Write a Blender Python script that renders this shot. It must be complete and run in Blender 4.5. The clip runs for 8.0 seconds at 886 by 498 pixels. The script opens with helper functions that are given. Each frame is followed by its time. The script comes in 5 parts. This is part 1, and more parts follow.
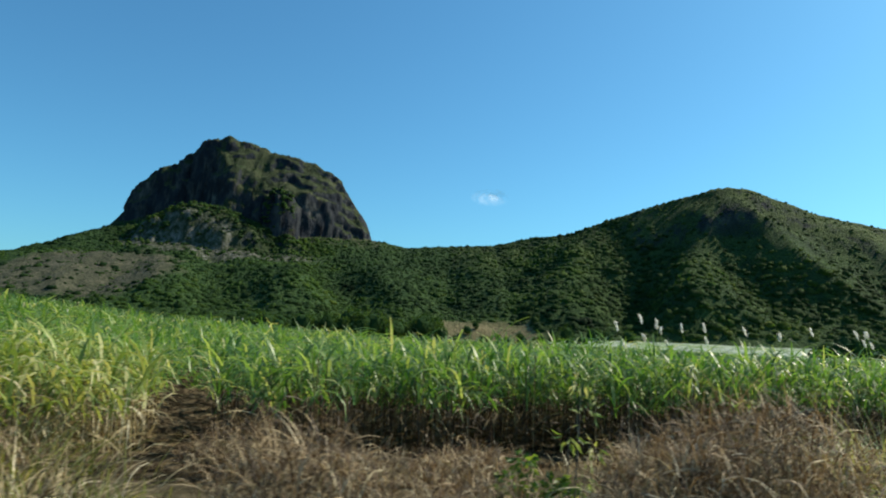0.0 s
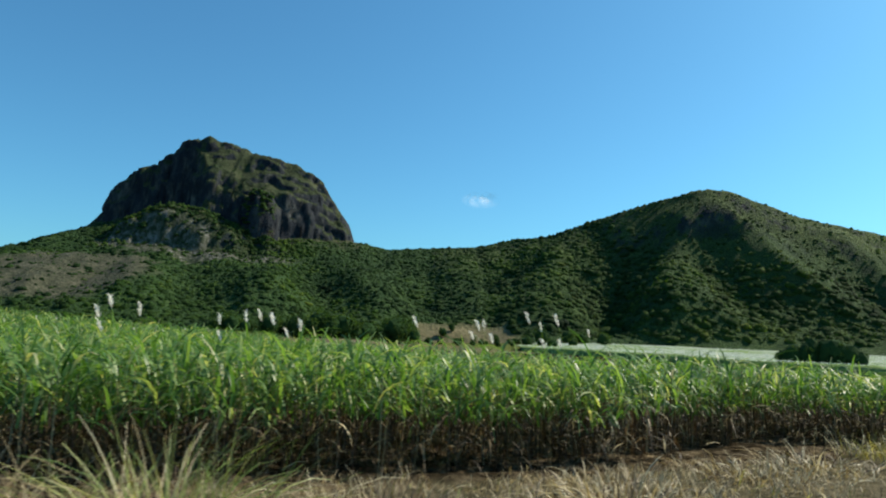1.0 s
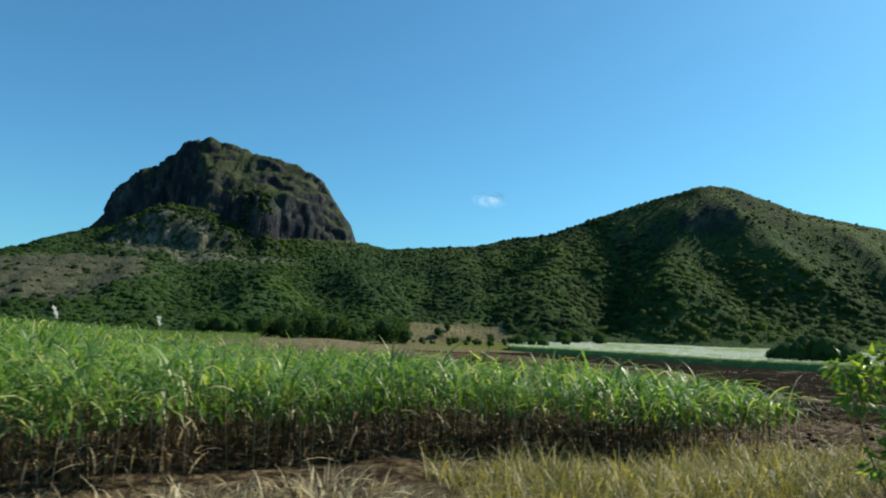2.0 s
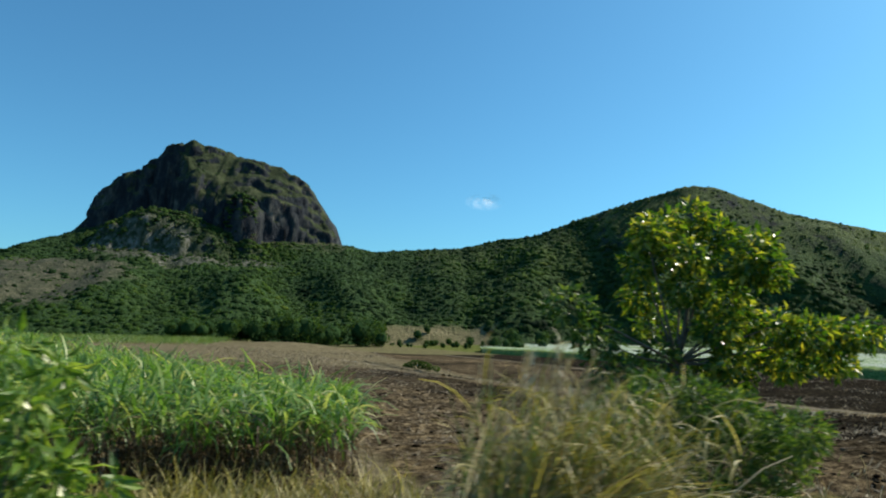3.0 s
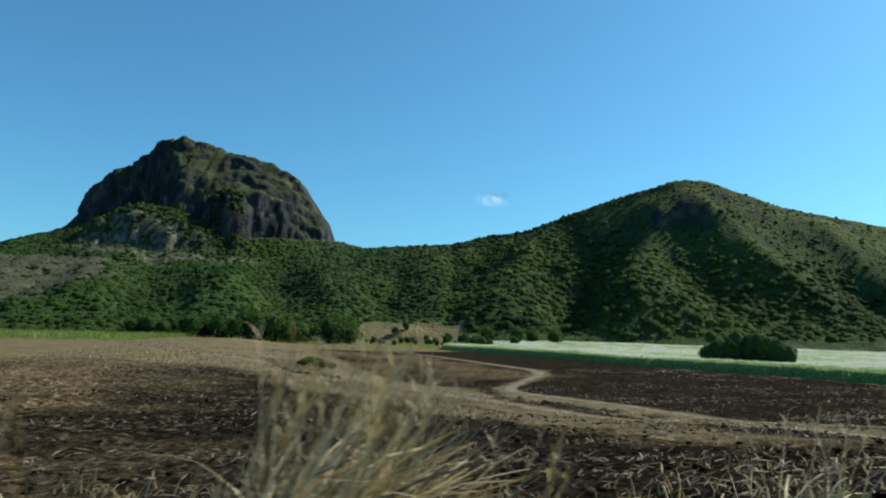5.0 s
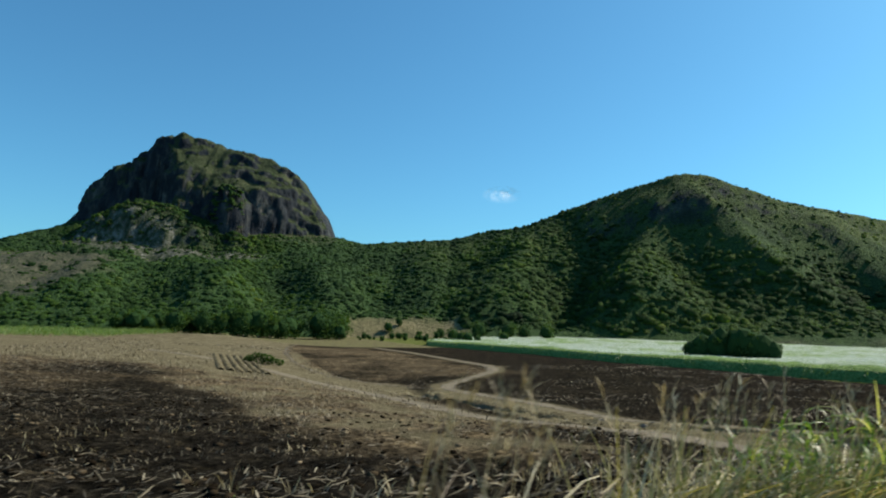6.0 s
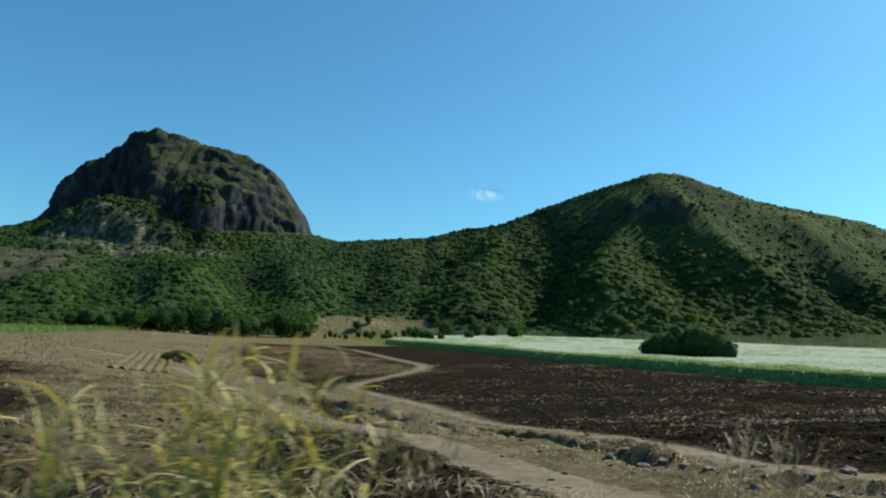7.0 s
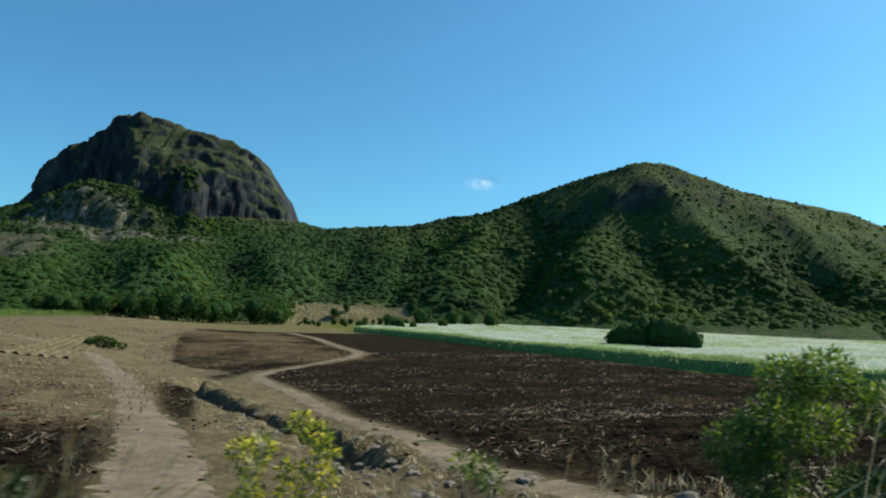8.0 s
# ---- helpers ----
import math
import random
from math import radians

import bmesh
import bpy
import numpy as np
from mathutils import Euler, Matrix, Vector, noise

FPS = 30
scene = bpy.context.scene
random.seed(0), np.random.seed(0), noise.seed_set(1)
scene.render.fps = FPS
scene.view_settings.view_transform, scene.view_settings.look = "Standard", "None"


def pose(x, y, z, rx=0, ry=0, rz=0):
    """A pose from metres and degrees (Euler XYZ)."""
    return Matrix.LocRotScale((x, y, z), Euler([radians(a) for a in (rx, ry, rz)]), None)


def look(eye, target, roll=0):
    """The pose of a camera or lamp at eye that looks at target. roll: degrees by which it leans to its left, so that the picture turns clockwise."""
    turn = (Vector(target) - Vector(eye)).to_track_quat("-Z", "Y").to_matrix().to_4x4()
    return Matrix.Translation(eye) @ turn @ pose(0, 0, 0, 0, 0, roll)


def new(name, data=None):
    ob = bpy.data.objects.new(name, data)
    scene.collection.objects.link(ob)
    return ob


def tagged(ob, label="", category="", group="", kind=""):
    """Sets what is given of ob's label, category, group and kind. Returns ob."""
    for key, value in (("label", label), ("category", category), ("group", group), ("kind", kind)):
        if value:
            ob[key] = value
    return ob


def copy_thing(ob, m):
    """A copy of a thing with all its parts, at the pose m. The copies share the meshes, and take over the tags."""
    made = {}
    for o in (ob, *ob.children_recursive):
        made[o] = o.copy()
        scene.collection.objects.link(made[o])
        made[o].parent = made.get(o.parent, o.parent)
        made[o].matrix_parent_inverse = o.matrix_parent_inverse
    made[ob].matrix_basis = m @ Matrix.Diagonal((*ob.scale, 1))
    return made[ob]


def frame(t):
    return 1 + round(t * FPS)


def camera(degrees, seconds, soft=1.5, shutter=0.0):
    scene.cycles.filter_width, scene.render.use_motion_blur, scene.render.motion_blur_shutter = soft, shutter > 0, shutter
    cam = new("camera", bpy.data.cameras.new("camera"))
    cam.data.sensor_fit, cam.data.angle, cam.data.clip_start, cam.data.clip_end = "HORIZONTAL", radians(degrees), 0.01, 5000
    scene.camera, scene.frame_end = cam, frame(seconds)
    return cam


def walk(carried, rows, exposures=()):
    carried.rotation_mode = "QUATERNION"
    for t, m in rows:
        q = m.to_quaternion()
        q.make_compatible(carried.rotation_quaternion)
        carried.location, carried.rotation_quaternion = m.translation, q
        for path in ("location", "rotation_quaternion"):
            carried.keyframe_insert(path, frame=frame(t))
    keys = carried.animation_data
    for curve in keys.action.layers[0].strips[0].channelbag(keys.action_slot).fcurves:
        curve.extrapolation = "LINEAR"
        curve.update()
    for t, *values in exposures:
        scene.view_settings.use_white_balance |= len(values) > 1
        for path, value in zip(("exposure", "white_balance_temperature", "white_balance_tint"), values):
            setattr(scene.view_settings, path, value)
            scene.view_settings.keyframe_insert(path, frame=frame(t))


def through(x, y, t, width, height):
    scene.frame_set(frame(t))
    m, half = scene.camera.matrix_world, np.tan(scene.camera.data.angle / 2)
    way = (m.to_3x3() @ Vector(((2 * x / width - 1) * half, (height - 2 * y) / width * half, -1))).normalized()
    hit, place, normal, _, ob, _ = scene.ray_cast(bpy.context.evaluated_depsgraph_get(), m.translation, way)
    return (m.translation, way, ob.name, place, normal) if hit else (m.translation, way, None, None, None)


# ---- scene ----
cam = camera(66.34, 8.0, soft=2.0, shutter=0.1)
EYE = 3.0
# seconds, x, y, yaw, pitch, roll; the road runs straight and level
ROWS = [
    (0, 0.00, 0.00, -0.73, 6.60, 1.76),
    (0.5, 5.75, 2.03, -0.69, 6.74, 1.96),
    (1, 11.49, 4.05, -1.35, 6.83, 1.77),
    (1.5, 17.21, 6.06, -0.38, 6.79, 1.59),
    (3, 34.32, 12.09, -0.66, 7.06, 1.10),
    (3.5, 40.00, 14.10, -0.53, 7.81, 0.46),
    (4, 45.67, 16.09, -0.06, 7.11, 1.17),
    (4.5, 51.32, 18.09, -0.00, 7.00, 1.07),
    (5, 56.96, 20.07, 0.45, 6.81, 1.15),
    (6.5, 73.81, 26.01, 1.45, 6.41, 1.02),
    (7, 79.40, 27.98, 0.24, 6.40, 1.26),
    (7.5, 84.98, 29.95, 0.48, 6.37, 0.67),
    (8, 90.54, 31.91, -0.06, 5.46, 1.76),
]
walk(cam, [(t, pose(x, y, EYE, 90 + pitch, 0, yaw) @ pose(0, 0, 0, 0, 0, roll)) for t, x, y, yaw, pitch, roll in ROWS])

# ---- light ----
SUN_TO = Vector((0.68, 0.27, 0.68)).normalized()
world = bpy.data.worlds.new("sky")
scene.world = world
world.use_nodes = True
wn = world.node_tree
sky = wn.nodes.new("ShaderNodeTexSky")
sky.sky_type = "NISHITA"
sky.sun_disc = False
sky.sun_elevation = math.asin(SUN_TO.z)
sky.sun_rotation = math.atan2(SUN_TO.x, SUN_TO.y)
sky.altitude = 300
sky.air_density, sky.dust_density, sky.ozone_density = 1.0, 1.2, 4.0
wn.nodes["Background"].inputs["Strength"].default_value = 0.10
tint = wn.nodes.new("ShaderNodeMix")
tint.data_type, tint.blend_type = "RGBA", "MULTIPLY"
tint.inputs[0].default_value = 1.0
tint.inputs[7].default_value = (0.52, 1.04, 1.12, 1)
wn.links.new(sky.outputs["Color"], tint.inputs[6])
wn.links.new(tint.outputs[2], wn.nodes["Background"].inputs["Color"])
sun = new("sun", bpy.data.lights.new("sun", "SUN"))
sun.data.energy, sun.data.angle, sun.data.color = 5.0, radians(0.6), (1.0, 0.90, 0.72)
sun.matrix_world = look(SUN_TO * 100, (0, 0, 0))
scene.view_settings.exposure = 0.45

# ---- plan: u runs along the road, v away from it ----
A = radians(19.42)
CA, SA = math.cos(A), math.sin(A)


def uv_of(x, y):
    return x * CA + y * SA, -x * SA + y * CA


def xy_of(u, v):
    return u * CA - v * SA, u * SA + v * CA


def sm(a, b, x):
    t = np.clip((x - a) / (b - a), 0, 1)
    return t * t * (3 - 2 * t)


def lattice(ix, iy, seed):
    h = (ix.astype(np.int64) * 374761393 + iy.astype(np.int64) * 668265263 + seed * 144665) & 0x7FFFFFFF
    h = ((h ^ (h >> 13)) * 1274126177) & 0x7FFFFFFF
    return ((h ^ (h >> 16)) & 0xFFFF) / 65535.0


def vnoise(x, y, seed=0):
    """Smooth value noise in -1..1 over the plane."""
    x, y = np.asarray(x, float), np.asarray(y, float)
    fx, fy = np.floor(x), np.floor(y)
    tx, ty = x - fx, y - fy
    tx, ty = tx * tx * (3 - 2 * tx), ty * ty * (3 - 2 * ty)
    a, b = lattice(fx, fy, seed), lattice(fx + 1, fy, seed)
    c, d = lattice(fx, fy + 1, seed), lattice(fx + 1, fy + 1, seed)
    return 2 * ((a * (1 - tx) + b * tx) * (1 - ty) + (c * (1 - tx) + d * tx) * ty) - 1


def fbm(x, y, octaves=4, seed=0):
    s, k, w = 0, 1.0, 0.5
    for i in range(octaves):
        s = s + w * vnoise(x * k + 17.3 * i, y * k - 9.1 * i, seed + i)
        k, w = k * 2.03, w * 0.5
    return s


def line_distance(u, v, pts):
    """Distance of points from a polyline in the plan."""
    best = np.full(np.shape(u), 1e9)
    for (a, b), (c, d) in zip(pts, pts[1:]):
        t = np.clip(((u - a) * (c - a) + (v - b) * (d - b)) / ((c - a) ** 2 + (d - b) ** 2), 0, 1)
        best = np.minimum(best, np.hypot(u - a - t * (c - a), v - b - t * (d - b)))
    return best


# tracks and gully, in u, v
TRACK_LEFT = [(95, 7), (95.5, 15), (94.8, 28), (93.5, 40), (91.8, 58), (88.5, 80), (85, 100), (82, 116), (74, 128), (60, 140)]
TRACK_RIGHT = [(107, 7), (105.8, 15), (105.2, 20), (104.8, 26), (104.9, 34), (105.3, 45), (105.8, 58), (104.2, 75), (102.5, 90), (104.5, 99), (112, 107), (121, 117), (126, 128), (125.5, 145), (126, 165), (128, 200), (126, 240)]
TRACK_LOOP = [(101.5, 92), (95.5, 104), (90.5, 120), (87.5, 142), (88.5, 175), (93, 215), (101, 250)]
GULLY = [(103.6, 8), (102.7, 15), (102.2, 20), (101.8, 26), (101.4, 31), (100.8, 40), (99.9, 48), (97.5, 62), (95.5, 76), (97.5, 88)]


def ground_z(x, y):
    u, v = uv_of(x, y)
    z = 1.3 - 1.3 * sm(3.5, 8, v) - 0.81 * sm(8, 26, v) - 0.59 * sm(26, 60, v)
    z = z - 3.46 * sm(38, 120, u) * sm(6, 55, v) - 2.15 * np.exp(-(((u - 93) / 22) ** 2)) * np.exp(-(((v - 115) / 45) ** 2))
    z = z - 0.86 * sm(100, 200, v) - 0.1 * sm(200, 330, v) + 0.41 * sm(40, 140, u) * sm(80, 200, v)
    z = z + 6.0 * np.exp(-(((u + 45) / 42) ** 2)) * np.exp(-(((v - 95) / 60) ** 2))
    z = z - 2.6 * sm(172, 205, u) * sm(70, 125, v) * (1 - sm(215, 345, v)) + 1.0 * sm(300, 380, v) * sm(170, 220, u)
    z = z + 2.1 * np.exp(-(((u - 72) / 22) ** 2) - (((v - 246) / 22) ** 2)) + 0.9 * np.exp(-(((u - 108) / 16) ** 2) - (((v - 175) / 45) ** 2))
    z = z - sm(88, 95, u) * (1 - sm(112, 124, u)) * np.interp(v, [9, 13, 16, 19, 23, 27, 32, 40], [0, 0.85, 1.0, 0.9, 0.68, 0.4, 0.15, 0])
    near = sm(9, 13, v) * (1 - sm(80, 96, v))
    d = line_distance(u, v, GULLY) + 0.5 * vnoise(u * 0.9, v * 0.9, 5)
    z = z - near * np.clip(1.0 + 1.0 * vnoise(u * 0.4, v * 0.22, 8), 0.2, 1.7) * np.exp(-((d / 1.15) ** 6))
    z = z + near * (0.10 + 0.28 * vnoise(u * 0.7, v * 0.35, 9)) * np.exp(-(((d - 1.9) / 0.7) ** 2))
    z = z + near * np.exp(-((d / 3.0) ** 4)) * (0.16 * vnoise(u * 1.7, v * 1.4, 6) + 0.12 * vnoise(u * 3.1, v * 2.6, 7))
    return z


def gz(x, y):
    return float(ground_z(np.array([x], float), np.array([y], float))[0])


def crest(x, table):
    xs, zs = zip(*table)
    return np.interp(x, xs, zs)


SADDLE = [(-620, 55), (-393, 74), (-371, 86), (-345, 101), (-327, 108), (-280, 112), (-200, 110), (-100, 98), (-60, 94), (-29, 86), (2, 87), (60, 88), (98, 94), (131, 97), (162, 108), (198, 119), (219, 125), (234, 128.5), (244, 132), (255, 132.5), (269, 131.5), (294, 122.5), (329, 109), (359, 102.5), (410, 92), (480, 66), (620, 40)]
SADDLE_Y = [(-620, 690), (-330, 722), (-60, 735), (60, 690), (131, 650), (198, 605), (255, 577), (330, 570), (410, 560), (620, 540)]
FOOT_Y = [(-620, 410), (-300, 410), (-100, 415), (-20, 430), (0, 450), (60, 456), (95, 432), (150, 415), (250, 402), (350, 395), (620, 390)]
DOME = [(-345, 100), (-336, 113), (-327, 137), (-304, 164), (-274, 175), (-256, 193), (-238, 199), (-221, 199), (-192, 191), (-158, 184), (-129, 175), (-108, 161), (-95, 143), (-83, 125), (-73, 103), (-67, 88)]
DOME_FRONT = [(-345, 712), (-300, 708), (-262, 705), (-243, 701), (-228, 688), (-210, 675), (-190, 669), (-165, 671), (-140, 677), (-120, 686), (-95, 703), (-67, 726)]
DOME_RUN = [(-345, 12), (-300, 14), (-245, 17), (-210, 46), (-190, 60), (-140, 58), (-110, 40), (-80, 20), (-67, 12)]
KNOLL = [(-330, 40), (-312, 66), (-297, 82), (-283, 93), (-266, 104), (-250, 112), (-235, 115.5), (-215, 113), (-192, 108), (-163, 91), (-131, 80), (-99, 75), (-82, 60)]
# ridges and hollows of the slopes: half width, then x, y and height added along a line
RIDGES = [
    (24, [(255, 577, 0), (224, 545, 9), (196, 500, 12), (184, 462, 10), (160, 430, 3)]),
    (17, [(232, 548, 4), (254, 531, 10), (270, 514, 11), (286, 482, 8), (300, 450, 2)]),
    (26, [(300, 566, 0), (345, 530, 9), (378, 482, 8), (392, 430, 2)]),
    (24, [(150, 640, 0), (118, 570, 9), (98, 505, 8), (88, 462, 2)]),
    (30, [(205, 466, 7), (180, 448, 8), (150, 440, 4)]),
    (15, [(215, 505, -7), (228, 478, -9), (244, 452, -4)]),
    (17, [(168, 560, -2), (150, 512, -8), (134, 462, -7)]),
    (16, [(320, 510, -2), (336, 478, -8), (344, 440, -4)]),
    (22, [(-70, 668, 0), (-50, 590, 8), (-32, 530, 9), (-18, 480, 3)]),
    (24, [(-150, 596, 0), (-118, 540, 9), (-92, 480, 7), (-80, 440, 2)]),
    (20, [(-100, 610, -3), (-80, 550, -9), (-62, 490, -5)]),
    (20, [(30, 660, 2), (48, 590, 7), (62, 530, 5)]),
    (22, [(0, 640, -2), (8, 570, -8), (16, 510, -4)]),
    (24, [(-235, 590, 2), (-215, 530, 8), (-190, 470, 5)]),
    (20, [(-190, 580, -3), (-165, 520, -8), (-142, 460, -4)]),
]


def hill_z(x, y):
    x, y = np.asarray(x, float), np.asarray(y, float)
    zc, yc, yf = crest(x, SADDLE), crest(x, SADDLE_Y), crest(x, FOOT_Y)
    wob = 14 * fbm(x / 60, y / 60, 3, 31)
    t = (y + wob * np.clip((yc - y) / 60, 0, 1) - yf) / (yc - yf)
    right = sm(30, 160, x)
    tt = np.clip(t, 0, 1)
    front = tt ** (0.9 + 0.42 * right)
    back = 1 - np.clip((y - yc) / 260, 0, 1.4)
    z = -9 + (zc + 9) * np.where(y < yc, front, back)
    z = np.where(t < 0, -9 + 60 * t, z)
    for w, line in RIDGES:
        best, gain = np.full(np.shape(x), 1e9), np.zeros(np.shape(x))
        for (ax, ay, az), (bx, by, bz) in zip(line, line[1:]):
            k = np.clip(((x - ax) * (bx - ax) + (y - ay) * (by - ay)) / ((bx - ax) ** 2 + (by - ay) ** 2), 0, 1)
            d = np.hypot(x - ax - k * (bx - ax), y - ay - k * (by - ay)) * (1 + 0.3 * vnoise(x / 25, y / 25, 41))
            gain = np.where(d < best, (az + k * (bz - az)) * (1.4 if line[0][0] > 80 else 1.0), gain)
            best = np.minimum(best, d)
        z = z + gain * np.exp(-((best / w) ** 2)) * np.clip(t * 5, 0, 1) * np.clip((yc - y) / 25, 0, 1)
    edge = np.clip((yc - y) / 40, 0, 1) * np.clip(t * 4, 0, 1)
    z = z + edge * (8 * fbm(x / 60, y / 85, 4, 51) - 3.0 * np.abs(vnoise(x / 30 + y / 90, y / 60, 61)) - 1.6 * np.abs(vnoise(x / 12, y / 22, 62)) + 2.0)
    d = (x - 225) * 0.371 + (y - 545) * 0.928 + 4 * vnoise(x / 9, y / 9, 63)
    along = (x - 225) * 0.928 - (y - 545) * 0.371
    z = z - 3.5 * (1 - sm(-8, 2, d)) * sm(-48, -8, d) * sm(-14, 4, along) * (1 - sm(72, 100, along))
    # the grassy and rocky knoll under the cliff
    kz = crest(x, KNOLL) + 2.0 * vnoise(x / 8, 0.4, 67)
    front = 650 - y + 6 * vnoise(x / 15, y / 15, 66) + 4 * vnoise(x / 6, y / 6, 68)
    shelf = np.where(front > 0, kz - 0.62 * np.minimum(front, 12) - 1.4 * np.maximum(front - 12, 0), kz + 0.12 * front)
    z = np.where((y < 705) & (y > 585), np.maximum(z, shelf), z)
    # the rock dome
    top = crest(x, DOME) + 3.0 * vnoise(x / 9, 3.3, 71) + 1.2 * vnoise(x / 3.5, 8.3, 72)
    flute = 5 * vnoise(x / 26, y / 60, 81) + 3.5 * vnoise(x / 11, y / 25, 82)
    fy = crest(x, DOME_FRONT) + flute
    depth = crest(x, DOME_RUN)
    k = np.clip((y - fy) / depth, 0, 1)
    steep = 1 - (1 - k) ** 1.5
    broken = np.where(k < 0.16, 0.45 * (k / 0.16) ** 0.8, 0.45 + 0.55 * np.clip((k - 0.16) / 0.84, 0, 1) ** 0.8)
    r2 = sm(-243, -215, x) * (1 - sm(-118, -92, x))
    rise = steep * (1 - r2) + broken * r2
    ledge = rise + 0.035 * np.sin(rise * 21 + 3 * vnoise(x / 30, y / 30, 84))
    fall = np.clip((y - 790) / 90, 0, 1) ** 1.5
    base = np.minimum(z, 112)
    dome = base + (top - base) * np.clip(ledge, 0, 1.0) * (1 - fall)
    inside = (x > -345) & (x < -67) & (y > fy)
    z = np.where(inside, np.maximum(z, dome), z)
    # round buttress on the face
    r = np.hypot((x + 155) / 20, (y - 670) / 19)
    butt = 74 + 60 * np.sqrt(np.clip(1 - r ** 3.5, 0, 1)) + 2.5 * vnoise(x / 6, y / 6, 85)
    return np.where(r < 1, np.maximum(z, butt), z)


def vnoise3(p, seed):
    """Value noise through space, from slices of the plane noise."""
    k = np.floor(p[:, 2])
    t = p[:, 2] - k
    t = t * t * (3 - 2 * t)
    a = vnoise(p[:, 0] + 37.7 * k, p[:, 1] - 21.3 * k, seed)
    b = vnoise(p[:, 0] + 37.7 * (k + 1), p[:, 1] - 21.3 * (k + 1), seed)
    return a * (1 - t) + b * t


def roughen(me, where):
    """Breaks a smooth rock face into buttresses, ledges and blocks."""
    n = len(me.vertices)
    co, nor = np.empty(n * 3, np.float32), np.empty(n * 3, np.float32)
    me.vertices.foreach_get("co", co)
    me.vertex_normals.foreach_get("vector", nor)
    co, nor = co.reshape(-1, 3).astype(float), nor.reshape(-1, 3).astype(float)
    steep = where(co) * sm(0.25, 0.65, 1 - nor[:, 2])
    tilt = co + np.stack([0.35 * co[:, 2], 0 * co[:, 0], -0.2 * co[:, 0]], 1)
    big = vnoise3(tilt / 38, 201)
    mid = 1 - 2 * np.abs(vnoise3(tilt / (15, 15, 22), 202))
    fine = vnoise3(tilt / (6, 6, 5), 203) + 0.6 * vnoise3(tilt / 2.9, 204)
    band = co[:, 2] / 13 + 1.4 * vnoise3(tilt / 34, 205) + 0.12 * co[:, 0] / 13
    tread = (band - np.floor(band)) ** 2
    co += nor * (steep * (4.0 * big + 2.6 * mid + 2.2 * fine - 2.2 * tread))[:, None]
    me.vertices.foreach_set("co", co.astype(np.float32).ravel())
    me.update()


def grid_mesh(name, xs, ys, zfun, attr=None):
    X, Y = np.meshgrid(xs, ys)
    x, y = X.ravel(), Y.ravel()
    if zfun is ground_sheet:
        x, y = xy_of(x, y)
    z = zfun(x, y)
    return raw_mesh(name, np.stack([x, y, z], 1), quad_grid(len(xs), len(ys)), True)


def quad_grid(nx, ny):
    i = np.arange(nx * ny).reshape(ny, nx)
    return np.stack([i[:-1, :-1], i[:-1, 1:], i[1:, 1:], i[1:, :-1]], -1).reshape(-1, 4)


def raw_mesh(name, verts, faces, smooth=False, slots=None):
    """A mesh from arrays; faces all have the same number of corners."""
    me = bpy.data.meshes.new(name)
    n, k = faces.shape
    me.vertices.add(len(verts))
    me.vertices.foreach_set("co", np.ascontiguousarray(verts, dtype=np.float32).ravel())
    me.loops.add(n * k)
    me.loops.foreach_set("vertex_index", np.ascontiguousarray(faces, dtype=np.int32).ravel())
    me.polygons.add(n)
    me.polygons.foreach_set("loop_start", np.arange(0, n * k, k, dtype=np.int32))
    me.polygons.foreach_set("use_smooth", np.full(n, smooth, dtype=bool))
    if slots is not None:
        me.polygons.foreach_set("material_index", np.ascontiguousarray(slots, dtype=np.int32))
    me.update(calc_edges=True)
    me.validate()
    return me


# ---- materials ----
def material(name):
    m = bpy.data.materials.new(name)
    m.use_nodes = True
    nt = m.node_tree
    return m, nt, nt.nodes["Principled BSDF"]


def node(nt, kind, **inputs):
    n = nt.nodes.new(kind)
    for k, val in inputs.items():
        n.inputs[k.replace("_", " ")].default_value = val
    return n


def noise_at(nt, scale, detail=4, vec=None, rough=0.6):
    n = node(nt, "ShaderNodeTexNoise", Scale=scale, Detail=detail, Roughness=rough)
    if vec is None:
        g = nt.nodes.new("ShaderNodeNewGeometry")
        vec = g.outputs["Position"]
    nt.links.new(vec, n.inputs["Vector"])
    return n.outputs["Fac"]


def ramp(nt, fac, stops):
    r = nt.nodes.new("ShaderNodeValToRGB")
    e = r.color_ramp.elements
    while len(e) < len(stops):
        e.new(0.5)
    for el, (p, c) in zip(e, stops):
        el.position, el.color = p, (*c, 1)
    nt.links.new(fac, r.inputs["Fac"])
    return r.outputs["Color"]


def mixc(nt, fac, a, b, mode="MIX"):
    m = nt.nodes.new("ShaderNodeMix")
    m.data_type, m.blend_type = "RGBA", mode
    for sock, val in ((m.inputs[0], fac), (m.inputs[6], a), (m.inputs[7], b)):
        if isinstance(val, (int, float)):
            sock.default_value = val
        elif isinstance(val, tuple):
            sock.default_value = (*val, 1)
        else:
            nt.links.new(val, sock)
    return m.outputs[2]


def math_node(nt, op, a, b=0.0):
    m = nt.nodes.new("ShaderNodeMath")
    m.operation = op
    for sock, val in zip(m.inputs, (a, b)):
        if isinstance(val, (int, float)):
            sock.default_value = val
        else:
            nt.links.new(val, sock)
    return m.outputs[0]


def map_range(nt, val, lo, hi, smooth=True):
    m = nt.nodes.new("ShaderNodeMapRange")
    m.interpolation_type = "SMOOTHSTEP" if smooth else "LINEAR"
    m.inputs[1].default_value, m.inputs[2].default_value = lo, hi
    nt.links.new(val, m.inputs[0])
    return m.outputs[0]


